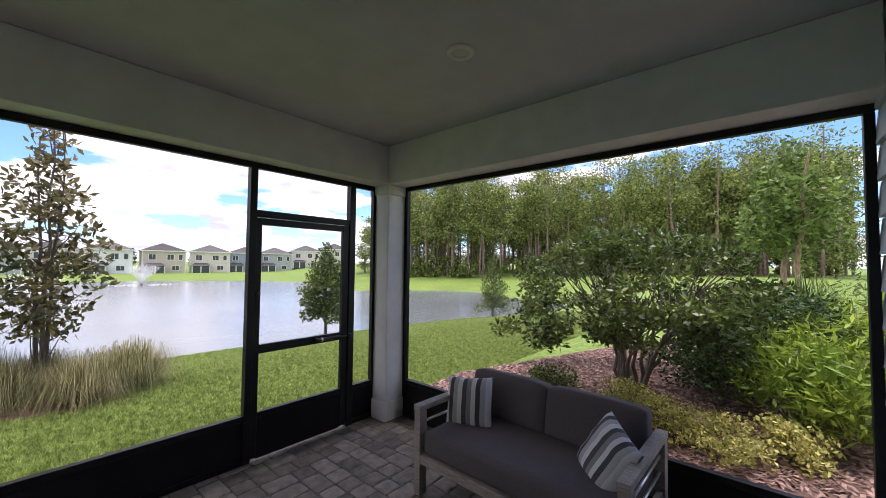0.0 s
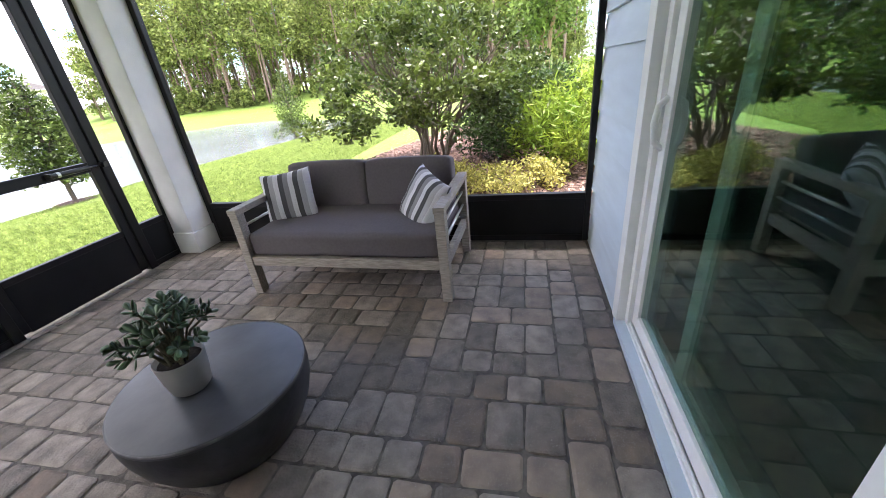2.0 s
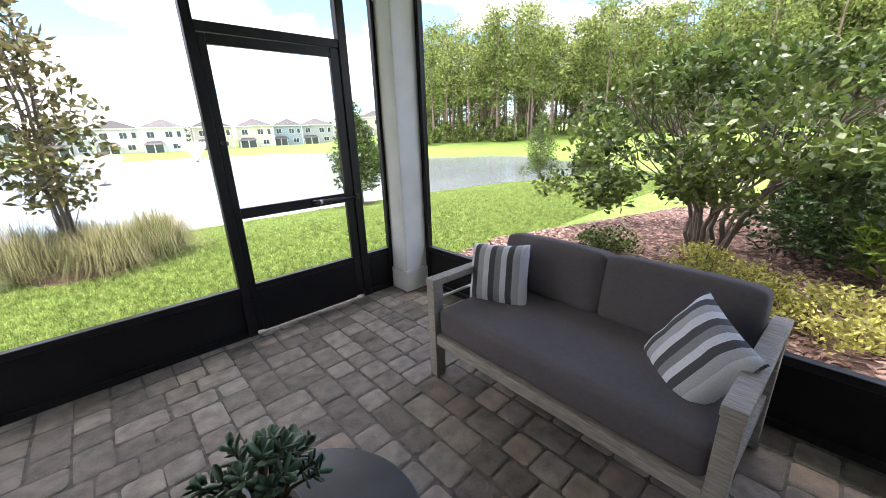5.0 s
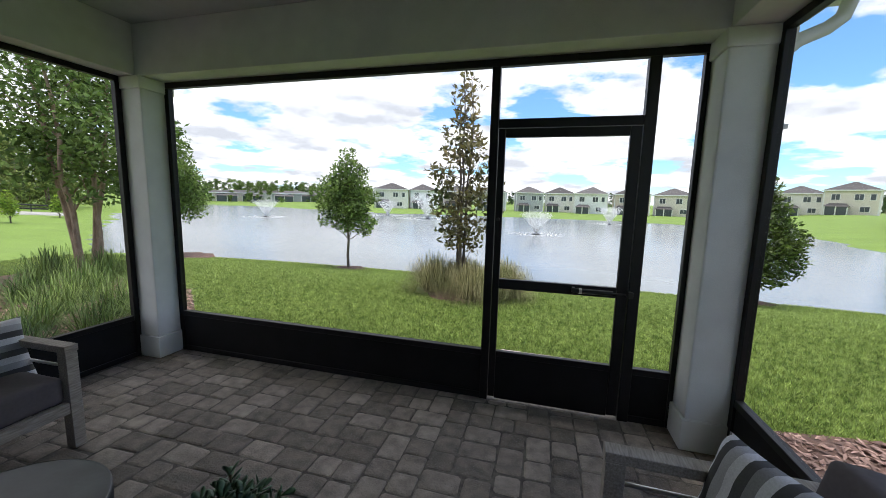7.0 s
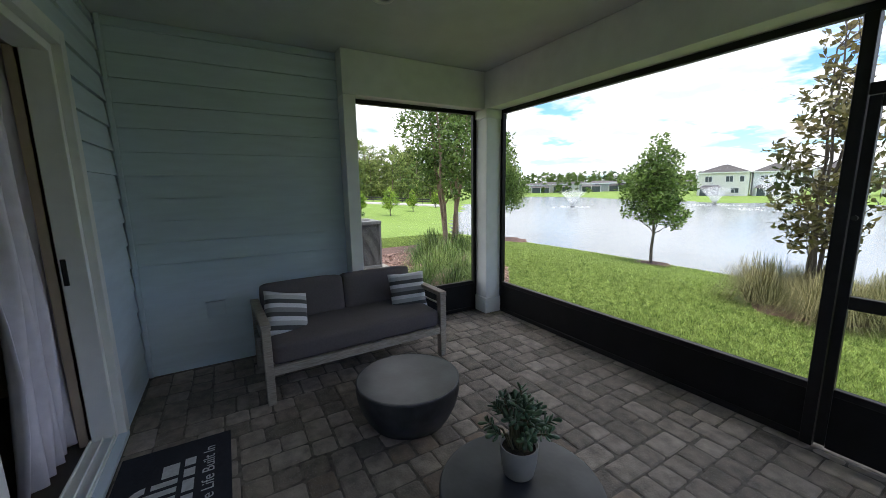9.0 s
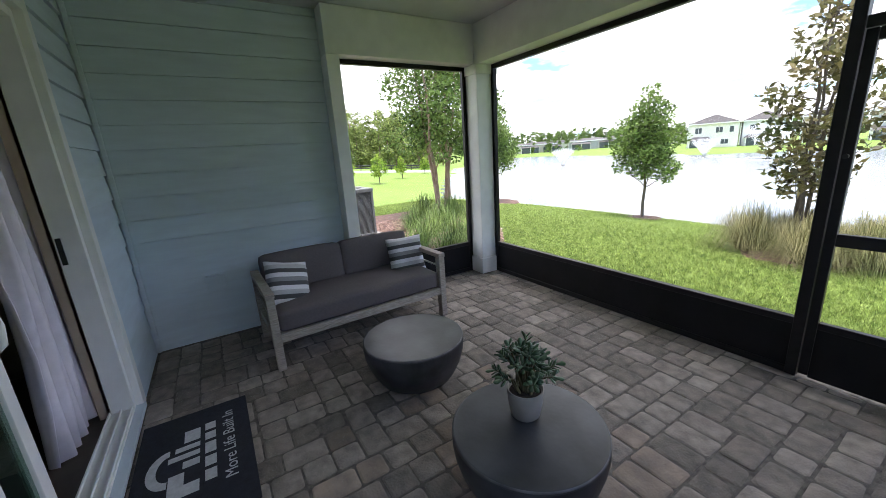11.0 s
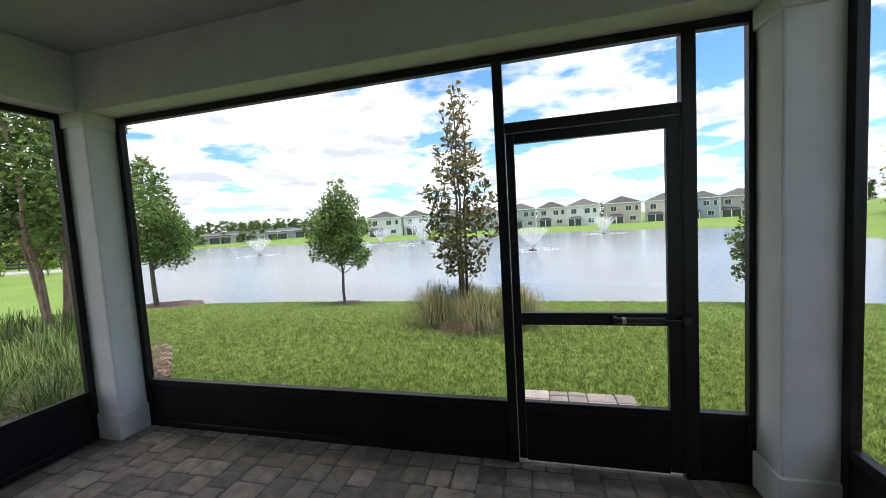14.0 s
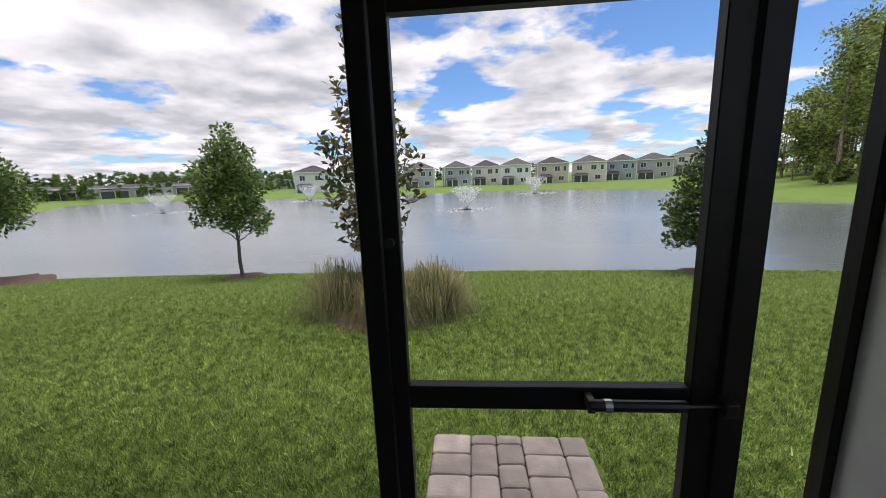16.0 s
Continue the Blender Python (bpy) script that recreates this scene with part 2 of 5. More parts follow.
M_win = material("dark_window_glass", (0.06, 0.075, 0.09), 0.12, var=0.2)
M_curtain = material("lilac_white_curtain", (0.76, 0.72, 0.80), 0.9, var=0.06, scale=14, bump=0.1, bump_scale=200)
M_room = material("room_paint", (0.42, 0.34, 0.26), 0.85, var=0.05, scale=4)
M_roomfloor = material("dark_room_floor", (0.10, 0.085, 0.07), 0.5, var=0.2, scale=5)
M_spray = leaf_material("fountain_spray", (0.80, 0.81, 0.82), (0.90, 0.91, 0.92), 0.9)
M_lamp = material("lamp_trim_white", (0.75, 0.75, 0.73), 0.4, var=0.03)
M_lens = material("frosted_lens", (0.6, 0.6, 0.57), 0.3, var=0.03)
M_dark = material("dark_hardware", (0.02, 0.02, 0.02), 0.35, var=0.1)
M_road = material("pale_worn_road", (0.36, 0.35, 0.33), 0.9, var=0.15, scale=0.6)


def house_paint(i, c):
    return material("house_paint_%s" % "abcdefgh"[i], c, 0.8, var=0.05, scale=1.0, stain=0.05)


def glass_material():
    m = bpy.data.materials.new("tinted_glass")
    m.use_nodes = True
    n, l = m.node_tree.nodes, m.node_tree.links
    n.clear()
    out = n.new("ShaderNodeOutputMaterial")
    tr = n.new("ShaderNodeBsdfTransparent"); tr.inputs[0].default_value = (0.56, 0.70, 0.64, 1)
    gl = n.new("ShaderNodeBsdfGlossy"); gl.inputs["Roughness"].default_value = 0.015
    gl.inputs["Color"].default_value = (0.80, 0.95, 0.88, 1)
    lw = n.new("ShaderNodeLayerWeight"); lw.inputs["Blend"].default_value = 0.5
    pw = n.new("ShaderNodeMath"); pw.operation = "POWER"; pw.inputs[1].default_value = 3.0
    ma = n.new("ShaderNodeMath"); ma.operation = "MULTIPLY_ADD"; ma.inputs[1].default_value = 0.7; ma.inputs[2].default_value = 0.095
    l.new(lw.outputs["Facing"], pw.inputs[0]); l.new(pw.outputs[0], ma.inputs[0])
    mx = n.new("ShaderNodeMixShader")
    l.new(ma.outputs[0], mx.inputs[0]); l.new(tr.outputs[0], mx.inputs[1]); l.new(gl.outputs[0], mx.inputs[2])
    l.new(mx.outputs[0], out.inputs[0])
    return m


M_glass = glass_material()


def stripes_material():
    m = bpy.data.materials.new("striped_pillow_fabric")
    m.use_nodes = True
    n, l = m.node_tree.nodes, m.node_tree.links
    b = n["Principled BSDF"]
    co = n.new("ShaderNodeTexCoord")
    sp = n.new("ShaderNodeSeparateXYZ")
    l.new(co.outputs["Object"], sp.inputs[0])
    mr = n.new("ShaderNodeMapRange")
    mr.inputs["From Min"].default_value, mr.inputs["From Max"].default_value = -0.22, 0.22
    l.new(sp.outputs["X"], mr.inputs["Value"])
    rp = n.new("ShaderNodeValToRGB")
    rp.color_ramp.interpolation = "CONSTANT"
    tones = [0.20, 0.62, 0.07, 0.40, 0.66, 0.08, 0.24, 0.64, 0.07, 0.42, 0.62, 0.16]
    els = rp.color_ramp.elements
    for i, v in enumerate(tones):
        e = els[0] if i == 0 else els.new(i / len(tones))
        e.color = (v, v, v * 1.05, 1)
    els[-1].color = (0.1, 0.1, 0.105, 1)
    l.new(mr.outputs[0], rp.inputs[0])
    nz = n.new("ShaderNodeTexNoise"); nz.inputs["Scale"].default_value = 180
    l.new(co.outputs["Object"], nz.inputs["Vector"])
    mr2 = n.new("ShaderNodeMapRange"); mr2.inputs["To Min"].default_value = 0.75; mr2.inputs["To Max"].default_value = 1.2
    l.new(nz.outputs["Fac"], mr2.inputs["Value"])
    vm = n.new("ShaderNodeVectorMath"); vm.operation = "SCALE"
    l.new(rp.outputs[0], vm.inputs[0]); l.new(mr2.outputs[0], vm.inputs["Scale"])
    l.new(vm.outputs[0], b.inputs["Base Color"])
    b.inputs["Roughness"].default_value = 0.95
    return m


M_stripe = stripes_material()


# ---- mesh helpers ----
def mesh_of(bm, name, mat, smooth=False):
    me = bpy.data.meshes.new(name)
    bm.to_mesh(me)
    bm.free()
    me.materials.append(mat)
    if smooth:
        for p in me.polygons:
            p.use_smooth = True
    return me


def part(name, bm, mat, parent=None, label="", smooth=False, m=None):
    ob = new(name, mesh_of(bm, name, mat, smooth))
    if parent is not None:
        ob.parent = parent
    if m is not None:
        ob.matrix_basis = m
    if label:
        ob["label"] = label
    return ob


def box(x0, x1, y0, y1, z0, z1, bevel=0.0, bm=None, segs=2):
    one = bmesh.new()
    bmesh.ops.create_cube(one, size=1)
    for v in one.verts:
        v.co = Vector(((x0 + x1) / 2 + v.co.x * (x1 - x0), (y0 + y1) / 2 + v.co.y * (y1 - y0), (z0 + z1) / 2 + v.co.z * (z1 - z0)))
    if bevel:
        bmesh.ops.bevel(one, geom=one.edges[:], offset=bevel, segments=segs, profile=0.6, affect="EDGES", clamp_overlap=True)
    if bm is None:
        return one
    me = bpy.data.meshes.new("tmp")
    one.to_mesh(me)
    one.free()
    bm.from_mesh(me)
    bpy.data.meshes.remove(me)
    return bm


def lathe(profile, seg=48, bm=None):
    bm = bm or bmesh.new()
    rings = []
    for r, z in profile:
        if r < 1e-6:
            rings.append([bm.verts.new((0, 0, z))])
        else:
            rings.append([bm.verts.new((r * math.cos(2 * math.pi * i / seg), r * math.sin(2 * math.pi * i / seg), z)) for i in range(seg)])
    for a, b in zip(rings, rings[1:]):
        for i in range(seg):
            j = (i + 1) % seg
            if len(a) == 1 and len(b) > 1:
                bm.faces.new((a[0], b[i], b[j]))
            elif len(b) == 1 and len(a) > 1:
                bm.faces.new((a[i], a[j], b[0]))
            elif len(a) > 1:
                bm.faces.new((a[i], a[j], b[j], b[i]))
    bmesh.ops.recalc_face_normals(bm, faces=bm.faces[:])
    return bm


def tube(bm, pts, radii, seg=8):
    rings = []
    for k, (p, r) in enumerate(zip(pts, radii)):
        p = Vector(p)
        a = Vector(pts[max(k - 1, 0)])
        b = Vector(pts[min(k + 1, len(pts) - 1)])
        d = (b - a).normalized()
        u = d.orthogonal().normalized()
        if k and rings:
            u = (last_u - d * last_u.dot(d)).normalized()
        last_u = u
        w = d.cross(u)
        rings.append([bm.verts.new(p + (u * math.cos(2 * math.pi * i / seg) + w * math.sin(2 * math.pi * i / seg)) * r) for i in range(seg)])
    for a, b in zip(rings, rings[1:]):
        for i in range(seg):
            j = (i + 1) % seg
            bm.faces.new((a[i], a[j], b[j], b[i]))
    bm.faces.new(rings[0][::-1])
    bm.faces.new(rings[-1])
    return bm


def raw(name, verts, faces, mat, parent=None, label="", smooth=False):
    me = bpy.data.meshes.new(name)
    verts, faces = np.asarray(verts, dtype=np.float32), np.asarray(faces, dtype=np.int32)
    k = faces.shape[1]
    me.vertices.add(len(verts))
    me.vertices.foreach_set("co", verts.ravel())
    me.loops.add(faces.size)
    me.loops.foreach_set("vertex_index", faces.ravel())
    me.polygons.add(len(faces))
    me.polygons.foreach_set("loop_start", np.arange(len(faces), dtype=np.int32) * k)
    me.polygons.foreach_set("loop_total", np.full(len(faces), k, dtype=np.int32))
    if smooth:
        me.polygons.foreach_set("use_smooth", np.ones(len(faces), dtype=bool))
    me.update(calc_edges=True)
    me.materials.append(mat)
    ob = new(name, me)
    if parent is not None:
        ob.parent = parent
    if label:
        ob["label"] = label
    return ob


RNG = np.random.default_rng(7)


def leaf_arrays(centres, length, width, up=0.3, jitter=0.35):
    """A folded four-point leaf at each centre, turned at random."""
    n = len(centres)
    d = RNG.normal(size=(n, 3))
    d[:, 2] = d[:, 2] * 0.7 + up
    d /= np.linalg.norm(d, axis=1)[:, None]
    s = np.cross(d, RNG.normal(size=(n, 3)))
    s /= np.linalg.norm(s, axis=1)[:, None] + 1e-9
    ln = length * (1 + jitter * RNG.uniform(-1, 1, n))[:, None]
    wd = width * (1 + jitter * RNG.uniform(-1, 1, n))[:, None]
    nrm = np.cross(d, s)
    a = centres
    b = centres + d * ln * 0.5 + s * wd * 0.5 + nrm * wd * 0.18
    c = centres + d * ln
    e = centres + d * ln * 0.5 - s * wd * 0.5 + nrm * wd * 0.18
    v = np.stack([a, b, c, e], axis=1).reshape(-1, 3)
    f = np.arange(n * 4).reshape(n, 4)
    return v, f


def thing(name, label, category, at=None, group="", kind=""):
    ob = new(name)
    ob.empty_display_size = 0.1
    if at is not None:
        ob.matrix_basis = at if isinstance(at, Matrix) else pose(*at)
    return tagged(ob, label, category, group, kind)


# ---- the porch: floor, walls, openings, ceiling ----
FY, LX, RX, BY = 2.62, -3.34, 1.46, -1.11      # planes of the front, left and right screens and of the house wall
SILL, HEAD, CEIL = 0.395, 2.505, 2.93

slab = part("floor", box(LX - 0.06, RX + 0.06, BY - 0.02, FY + 0.07, -0.16, -0.009), M_sand)
tagged(slab, "sand bed and slab under the porch pavers", "floor", kind="structure")

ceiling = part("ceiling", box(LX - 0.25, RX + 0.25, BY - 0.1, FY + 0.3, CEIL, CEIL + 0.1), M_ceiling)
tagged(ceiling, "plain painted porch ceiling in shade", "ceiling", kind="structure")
for nm, (x0, x1, y0, y1), lb in (("beam_front", (LX - 0.05, RX + 0.05, 2.40, 2.70), "pale painted beam over the front screens"),
                                 ("beam_side", (LX - 0.09, -3.165, 0.70, 2.397), "pale painted beam over the side screen"),
                                 ("beam_side", (1.21, RX + 0.09, BY + 0.012, 2.397), "pale painted beam over the wide side screen")):
    tagged(part(nm, box(x0, x1, y0, y1, HEAD + 0.006, CEIL - 0.003, 0.006), M_stucco), lb, "beam", kind="structure")
roof = part("roof", box(LX - 0.9, RX + 0.9, BY - 4.6, FY + 0.75, CEIL + 0.104, CEIL + 0.3), M_trim)
tagged(roof, "flat roof and eaves over the porch", "roof", kind="structure")


def column(x0, x1):
    c = thing("column", "square grey-white stucco column with cap and base", "column", group="porch columns", kind="structure")
    y0, y1 = 2.385, 2.665
    part("shaft", box(x0, x1, y0, y1, 0.0, HEAD, 0.012), M_stucco, c)
    part("base", box(x0 - 0.02, x1 + 0.02, y0 - 0.02, y1 + 0.02, 0.0, 0.20, 0.006), M_stucco, c)
    part("cap", box(x0 - 0.018, x1 + 0.018, y0 - 0.018, y1 + 0.018, HEAD - 0.10, HEAD + 0.004, 0.008), M_stucco, c)
    return c


column(-3.375, -3.108)
column(1.205, 1.495)


def lap_wall(name, along, a0, a1, z0, z1, face, out, label, gap=None):
    """A wall of overlapping boards. along: 'x' or 'y'; out: the sign of the side it faces."""
    th = 0.14
    lo, hi = (face - th, face - 0.012) if out > 0 else (face + 0.012, face + th)
    b = bmesh.new()
    if along == "x":
        box(a0, a1, lo, hi, z0, z1, 0, b)
    else:
        box(lo, hi, a0, a1, z0, z1, 0, b)
    w = tagged(part(name, b, M_siding), label, "wall", kind="structure")
    z = 0.051 - 0.187
    while z < z1 - 0.01:
        za, zb = max(z, z0), min(z + 0.1825, z1)
        if zb - za > 0.015:
            bm = bmesh.new()
            p = [(0.000, zb), (0.021, za), (-0.004, za), (-0.008, zb)]
            vs = []
            for a in (a0 + 0.001, a1 - 0.001):
                for o, zz in p:
                    q = face - 0.004 + out * o if out > 0 else face + 0.004 + out * o
                    vs.append(bm.verts.new((a, q, zz) if along == "x" else (q, a, zz)))
            for i in range(4):
                bm.faces.new((vs[i], vs[(i + 1) % 4], vs[4 + (i + 1) % 4], vs[4 + i]))
            bm.faces.new(vs[:4]); bm.faces.new(vs[4:])
            bmesh.ops.recalc_face_normals(bm, faces=bm.faces[:])
            part("board", bm, M_siding, w)
        z += 0.187
    return w


lap_wall("wall_left", "y", BY - 0.14, 0.698, 0.0, CEIL - 0.002, LX - 0.005, 1, "shaded blue-grey lap siding wall behind the sofa")
DX0, DX1, DTOP = -2.44, 0.355, 2.42          # the sliding door's opening
lap_wall("wall_back_right", "x", DX1 + 0.10, RX + 0.02, 0.0, CEIL - 0.002, BY, 1, "blue-grey lap siding beside the sliding door")
lap_wall("wall_back_left", "x", LX, DX0 - 0.09, 0.0, CEIL - 0.002, BY, 1, "narrow blue-grey lap siding beside the open slider")
lap_wall("wall_back_top", "x", DX0 - 0.088, DX1 + 0.098, DTOP + 0.10, CEIL - 0.002, BY, 1, "blue-grey lap siding over the sliding door")
# trims
for nm, a, lb in (("trim", (LX - 0.14, -3.165, 0.70, 0.825, 0.0, HEAD + 0.003), "boxed pale trim board beside the side screen"),
                  ("trim", (LX - 0.004, LX + 0.03, BY + 0.020, BY + 0.050, 0.0, CEIL - 0.004), "blue-grey corner bead of the siding")):
    tagged(part(nm, box(*a, 0.004), M_siding if "bead" in lb else M_trim), lb, "trim", kind="structure")
tagged(part("trim", box(DX0 - 0.088, DX0 - 0.002, BY - 0.1, BY + 0.022, 0.0, DTOP + 0.098, 0.004), M_trim), "pale casing board of the sliding door", "trim", kind="structure")
tagged(part("trim", box(DX1 + 0.002, DX1 + 0.098, BY - 0.1, BY + 0.022, 0.0, DTOP + 0.098, 0.004), M_trim), "pale casing board of the sliding door", "trim", kind="structure")
tagged(part("trim", box(DX0, DX1, BY - 0.1, BY + 0.022, DTOP + 0.002, DTOP + 0.098, 0.004), M_trim), "pale head casing of the sliding door", "trim", kind="structure")
# blue-grey cement strip between pavers and door sill
tagged(part("threshold", box(DX0 - 0.03, DX1 + 0.03, BY - 0.10, BY + 0.03, -0.02, 0.022, 0.004), M_siding), "worn blue-grey painted strip under the sliding door", "threshold", kind="structure")


# ---- screen enclosure ----
def bar(parent, x0, x1, y0, y1, z0, z1, name="frame_bar", mat=None):
    return part(name, box(x0, x1, y0, y1, z0, z1, 0.003, segs=1), mat or M_black, parent)


def screen_front():
    s = thing("screen_wall_front", "black aluminium screen wall with low solid kick panel", "screen wall", kind="structure")
    y0, y1 = FY - 0.025, FY + 0.025
    bar(s, -3.106, 1.203, y0, y1, HEAD - 0.045, HEAD + 0.004, "head_rail")
    bar(s, -3.106, -3.06, y0, y1, 0, HEAD - 0.046, "post")
    bar(s, -0.13, -0.072, y0 - 0.01, y1 + 0.01, 0, HEAD - 0.046, "post")
    bar(s, 0.862, 0.932, y0 - 0.01, y1 + 0.01, 0, HEAD - 0.046, "post")
    bar(s, 1.172, 1.203, y0, y1, 0, HEAD - 0.046, "post")
    for a, b in ((-3.059, -0.131), (0.933, 1.171)):
        bar(s, a, b, y0, y1, SILL - 0.045, SILL, "sill_rail")
        bar(s, a, b, y0, y1, 0.0, 0.045, "bottom_rail")
        part("kick_panel", box(a, b, FY - 0.012, FY + 0.012, 0.046, SILL - 0.046, 0.002), M_kick, s)
        part("insect_screen", box(a, b, FY - 0.001, FY + 0.001, SILL + 0.001, HEAD - 0.046), M_screen, s)
    bar(s, -0.071, 0.861, y0, y1, 2.045, 2.105, "transom_rail")
    part("insect_screen", box(-0.071, 0.861, FY - 0.001, FY + 0.001, 2.106, HEAD - 0.046), M_screen, s)
    return s


def screen_side(name, x, ya, yb, label):
    s = thing(name, label, "screen wall", kind="structure")
    bar(s, x - 0.025, x + 0.025, ya, yb, HEAD - 0.04, HEAD + 0.004, "head_rail")
    bar(s, x - 0.025, x + 0.025, ya, ya + 0.042, 0, HEAD - 0.041, "post")
    bar(s, x - 0.025, x + 0.025, yb - 0.048, yb, 0, HEAD - 0.041, "post")
    a, b = ya + 0.043, yb - 0.049
    bar(s, x - 0.025, x + 0.025, a, b, SILL - 0.045, SILL, "sill_rail")
    bar(s, x - 0.025, x + 0.025, a, b, 0, 0.045, "bottom_rail")
    part("kick_panel", box(x - 0.012, x + 0.012, a, b, 0.046, SILL - 0.046, 0.002), M_kick, s)
    part("insect_screen", box(x - 0.001, x + 0.001, a, b, SILL + 0.001, HEAD - 0.041), M_screen, s)
    return s


screen_front()
screen_side("screen_wall_left", LX, 0.828, 2.382, "black aluminium side screen with low kick panel")
screen_side("screen_wall_right", RX, BY + 0.0125, 2.382, "wide black aluminium side screen with kick panel")


def screen_door():
    d = thing("door_1", "closed black aluminium screen door with mid rail", "door", kind="structure")
    y0, y1 = FY - 0.02, FY + 0.02
    a, b, top = -0.068, 0.858, 2.04
    bar(d, a, -0.02, y0, y1, 0.024, top, "stile")
    bar(d, 0.79, b, y0, y1, 0.024, top, "stile")
    bar(d, -0.019, 0.789, y0, y1, 1.98, top, "top_rail")
    bar(d, -0.019, 0.789, y0, y1, 0.885, 0.958, "mid_rail")
    bar(d, -0.019, 0.789, y0, y1, 0.35, 0.395, "low_rail")
    part("kick_panel", box(-0.019, 0.789, FY - 0.012, FY + 0.012, 0.011, 0.349, 0.002), M_kick, d)
    part("insect_screen", box(-0.019, 0.789, FY - 0.001, FY + 0.001, 0.959, 1.979), M_screen, d)
    part("insect_screen", box(-0.019, 0.789, FY - 0.001, FY + 0.001, 0.396, 0.884), M_screen, d)
    # closer on the mid rail and small latch knob
    bm = bmesh.new()
    tube(bm, [(0.50, y0 - 0.035, 0.925), (0.76, y0 - 0.035, 0.925)], [0.017, 0.017], 12)
    closer = part("door_closer", bm, M_dark, d, "black door closer tube")
    bm = bmesh.new()
    tube(bm, [(0.54, y0 - 0.035, 0.925), (0.56, y0 - 0.035, 0.925)], [0.019, 0.019], 12)
    part("collar", bm, M_metal, closer, "bright metal collar")
    bm = bmesh.new()
    tube(bm, [(0.76, y0 - 0.035, 0.925), (0.87, y0 - 0.03, 0.925)], [0.006, 0.006], 8)
    part("rod", bm, M_dark, closer)
    part("bracket", box(0.85, 0.885, y0 - 0.06, y0 - 0.012, 0.905, 0.945, 0.004), M_dark, closer)
    part("bracket", box(0.495, 0.515, y0 - 0.045, y0 + 0.002, 0.905, 0.945, 0.004), M_dark, closer)
    bm = bmesh.new()
    tube(bm, [(-0.045, y0 + 0.002, 1.40), (-0.045, y0 - 0.03, 1.40)], [0.012, 0.014], 10)
    part("door_handle", bm, M_dark, d, "small black latch knob")
    return d


screen_door()


# ---- sliding glass door ----
def slider():
    s = thing("door_2", "white vinyl sliding glass door, partly open", "sliding door", kind="structure")
    y0, y1 = BY - 0.16, BY - 0.02
    part("frame", box(DX0, DX0 + 0.05, y0, y1, 0.023, DTOP, 0.004), M_vinyl, s)
    part("frame", box(DX1 - 0.05, DX1, y0, y1, 0.023, DTOP, 0.004), M_vinyl, s)
    part("frame", box(DX0 + 0.051, DX1 - 0.051, y0, y1, DTOP - 0.05, DTOP, 0.004), M_vinyl, s)
    part("sill", box(DX0 + 0.051, DX1 - 0.051, y0, y1, 0.0225, 0.04, 0.002), M_vinyl, s)
    for yy in (BY - 0.032, BY - 0.088, BY - 0.145):
        part("track", box(DX0 + 0.052, DX1 - 0.052, yy - 0.004, yy + 0.004, 0.041, 0.058, 0.001), M_vinyl, s)

    def panel(x0, x1, yc, handle):
        p = part("panel", box(x0, x0 + 0.075, yc - 0.018, yc + 0.018, 0.06, DTOP - 0.055, 0.005), M_vinyl, s)
        part("stile", box(x1 - 0.075, x1, yc - 0.018, yc + 0.018, 0.06, DTOP - 0.055, 0.005), M_vinyl, p)
        part("rail", box(x0 + 0.076, x1 - 0.076, yc - 0.018, yc + 0.018, 0.06, 0.14, 0.005), M_vinyl, p)
        part("rail", box(x0 + 0.076, x1 - 0.076, yc - 0.018, yc + 0.018, DTOP - 0.13, DTOP - 0.055, 0.005), M_vinyl, p)
        g = part("pane", box(x0 + 0.077, x1 - 0.077, yc - 0.004, yc + 0.004, 0.141, DTOP - 0.131), M_glass, p, "greenish reflecting glass")
        g.visible_shadow = False
        if handle is not None:
            bm = bmesh.new()
            pts = [(handle, yc + 0.018, 0.95), (handle, yc + 0.05, 0.98), (handle, yc + 0.058, 1.05), (handle, yc + 0.05, 1.12), (handle, yc + 0.018, 1.15)]
            tube(bm, pts, [0.012, 0.013, 0.014, 0.013, 0.012], 10)
            part("door_handle", bm, M_vinyl, p, "white D-shaped pull", smooth=True)
        return p
    panel(-0.985, 0.303, BY - 0.058, 0.27)
    panel(-1.385, -0.105, BY - 0.116, -1.35)
    k = part("jamb_lock", box(DX0 + 0.0505, DX0 + 0.062, BY - 0.13, BY - 0.105, 1.06, 1.22, 0.004), M_dark, s, "dark recessed lock keeper")
    return s


slider()

# the room behind the slider
RY = BY - 0.17
for nm, a, mt, lb in (("wall_room_back", (-3.6, 1.4, RY - 3.6, RY - 3.5, 0, 2.7), M_room, "dim tan wall deep inside the house"),
                      ("wall_room_left", (-3.6, -3.5, RY - 3.499, RY - 0.001, 0, 2.7), M_room, "dim tan room wall"),
                      ("wall_room_right", (1.3, 1.4, RY - 3.499, RY - 0.001, 0, 2.7), M_room, "dim tan room wall"),
                      ("ceiling_room", (-3.6, 1.4, RY - 3.6, RY, 2.701, 2.78), M_ceiling, "plain white room ceiling"),
                      ("floor_room", (-3.6, 1.4, RY - 3.6, RY, -0.1, 0.02), M_roomfloor, "dark wooden room floor")):
    tagged(part(nm, box(*a), mt), lb, nm.split("_")[0], kind="structure")
for a in ((-3.499, DX0 + 0.05, RY - 0.03, RY + 0.03, 0.021, 2.7), (DX1 - 0.05, 1.299, RY - 0.03, RY + 0.03, 0.021, 2.7), (DX0 + 0.051, DX1 - 0.051, RY - 0.03, RY + 0.005, DTOP - 0.04, 2.7)):
    tagged(part("wall_room_front", box(*a), M_room), "plain inner face of the house wall", "wall", kind="structure")


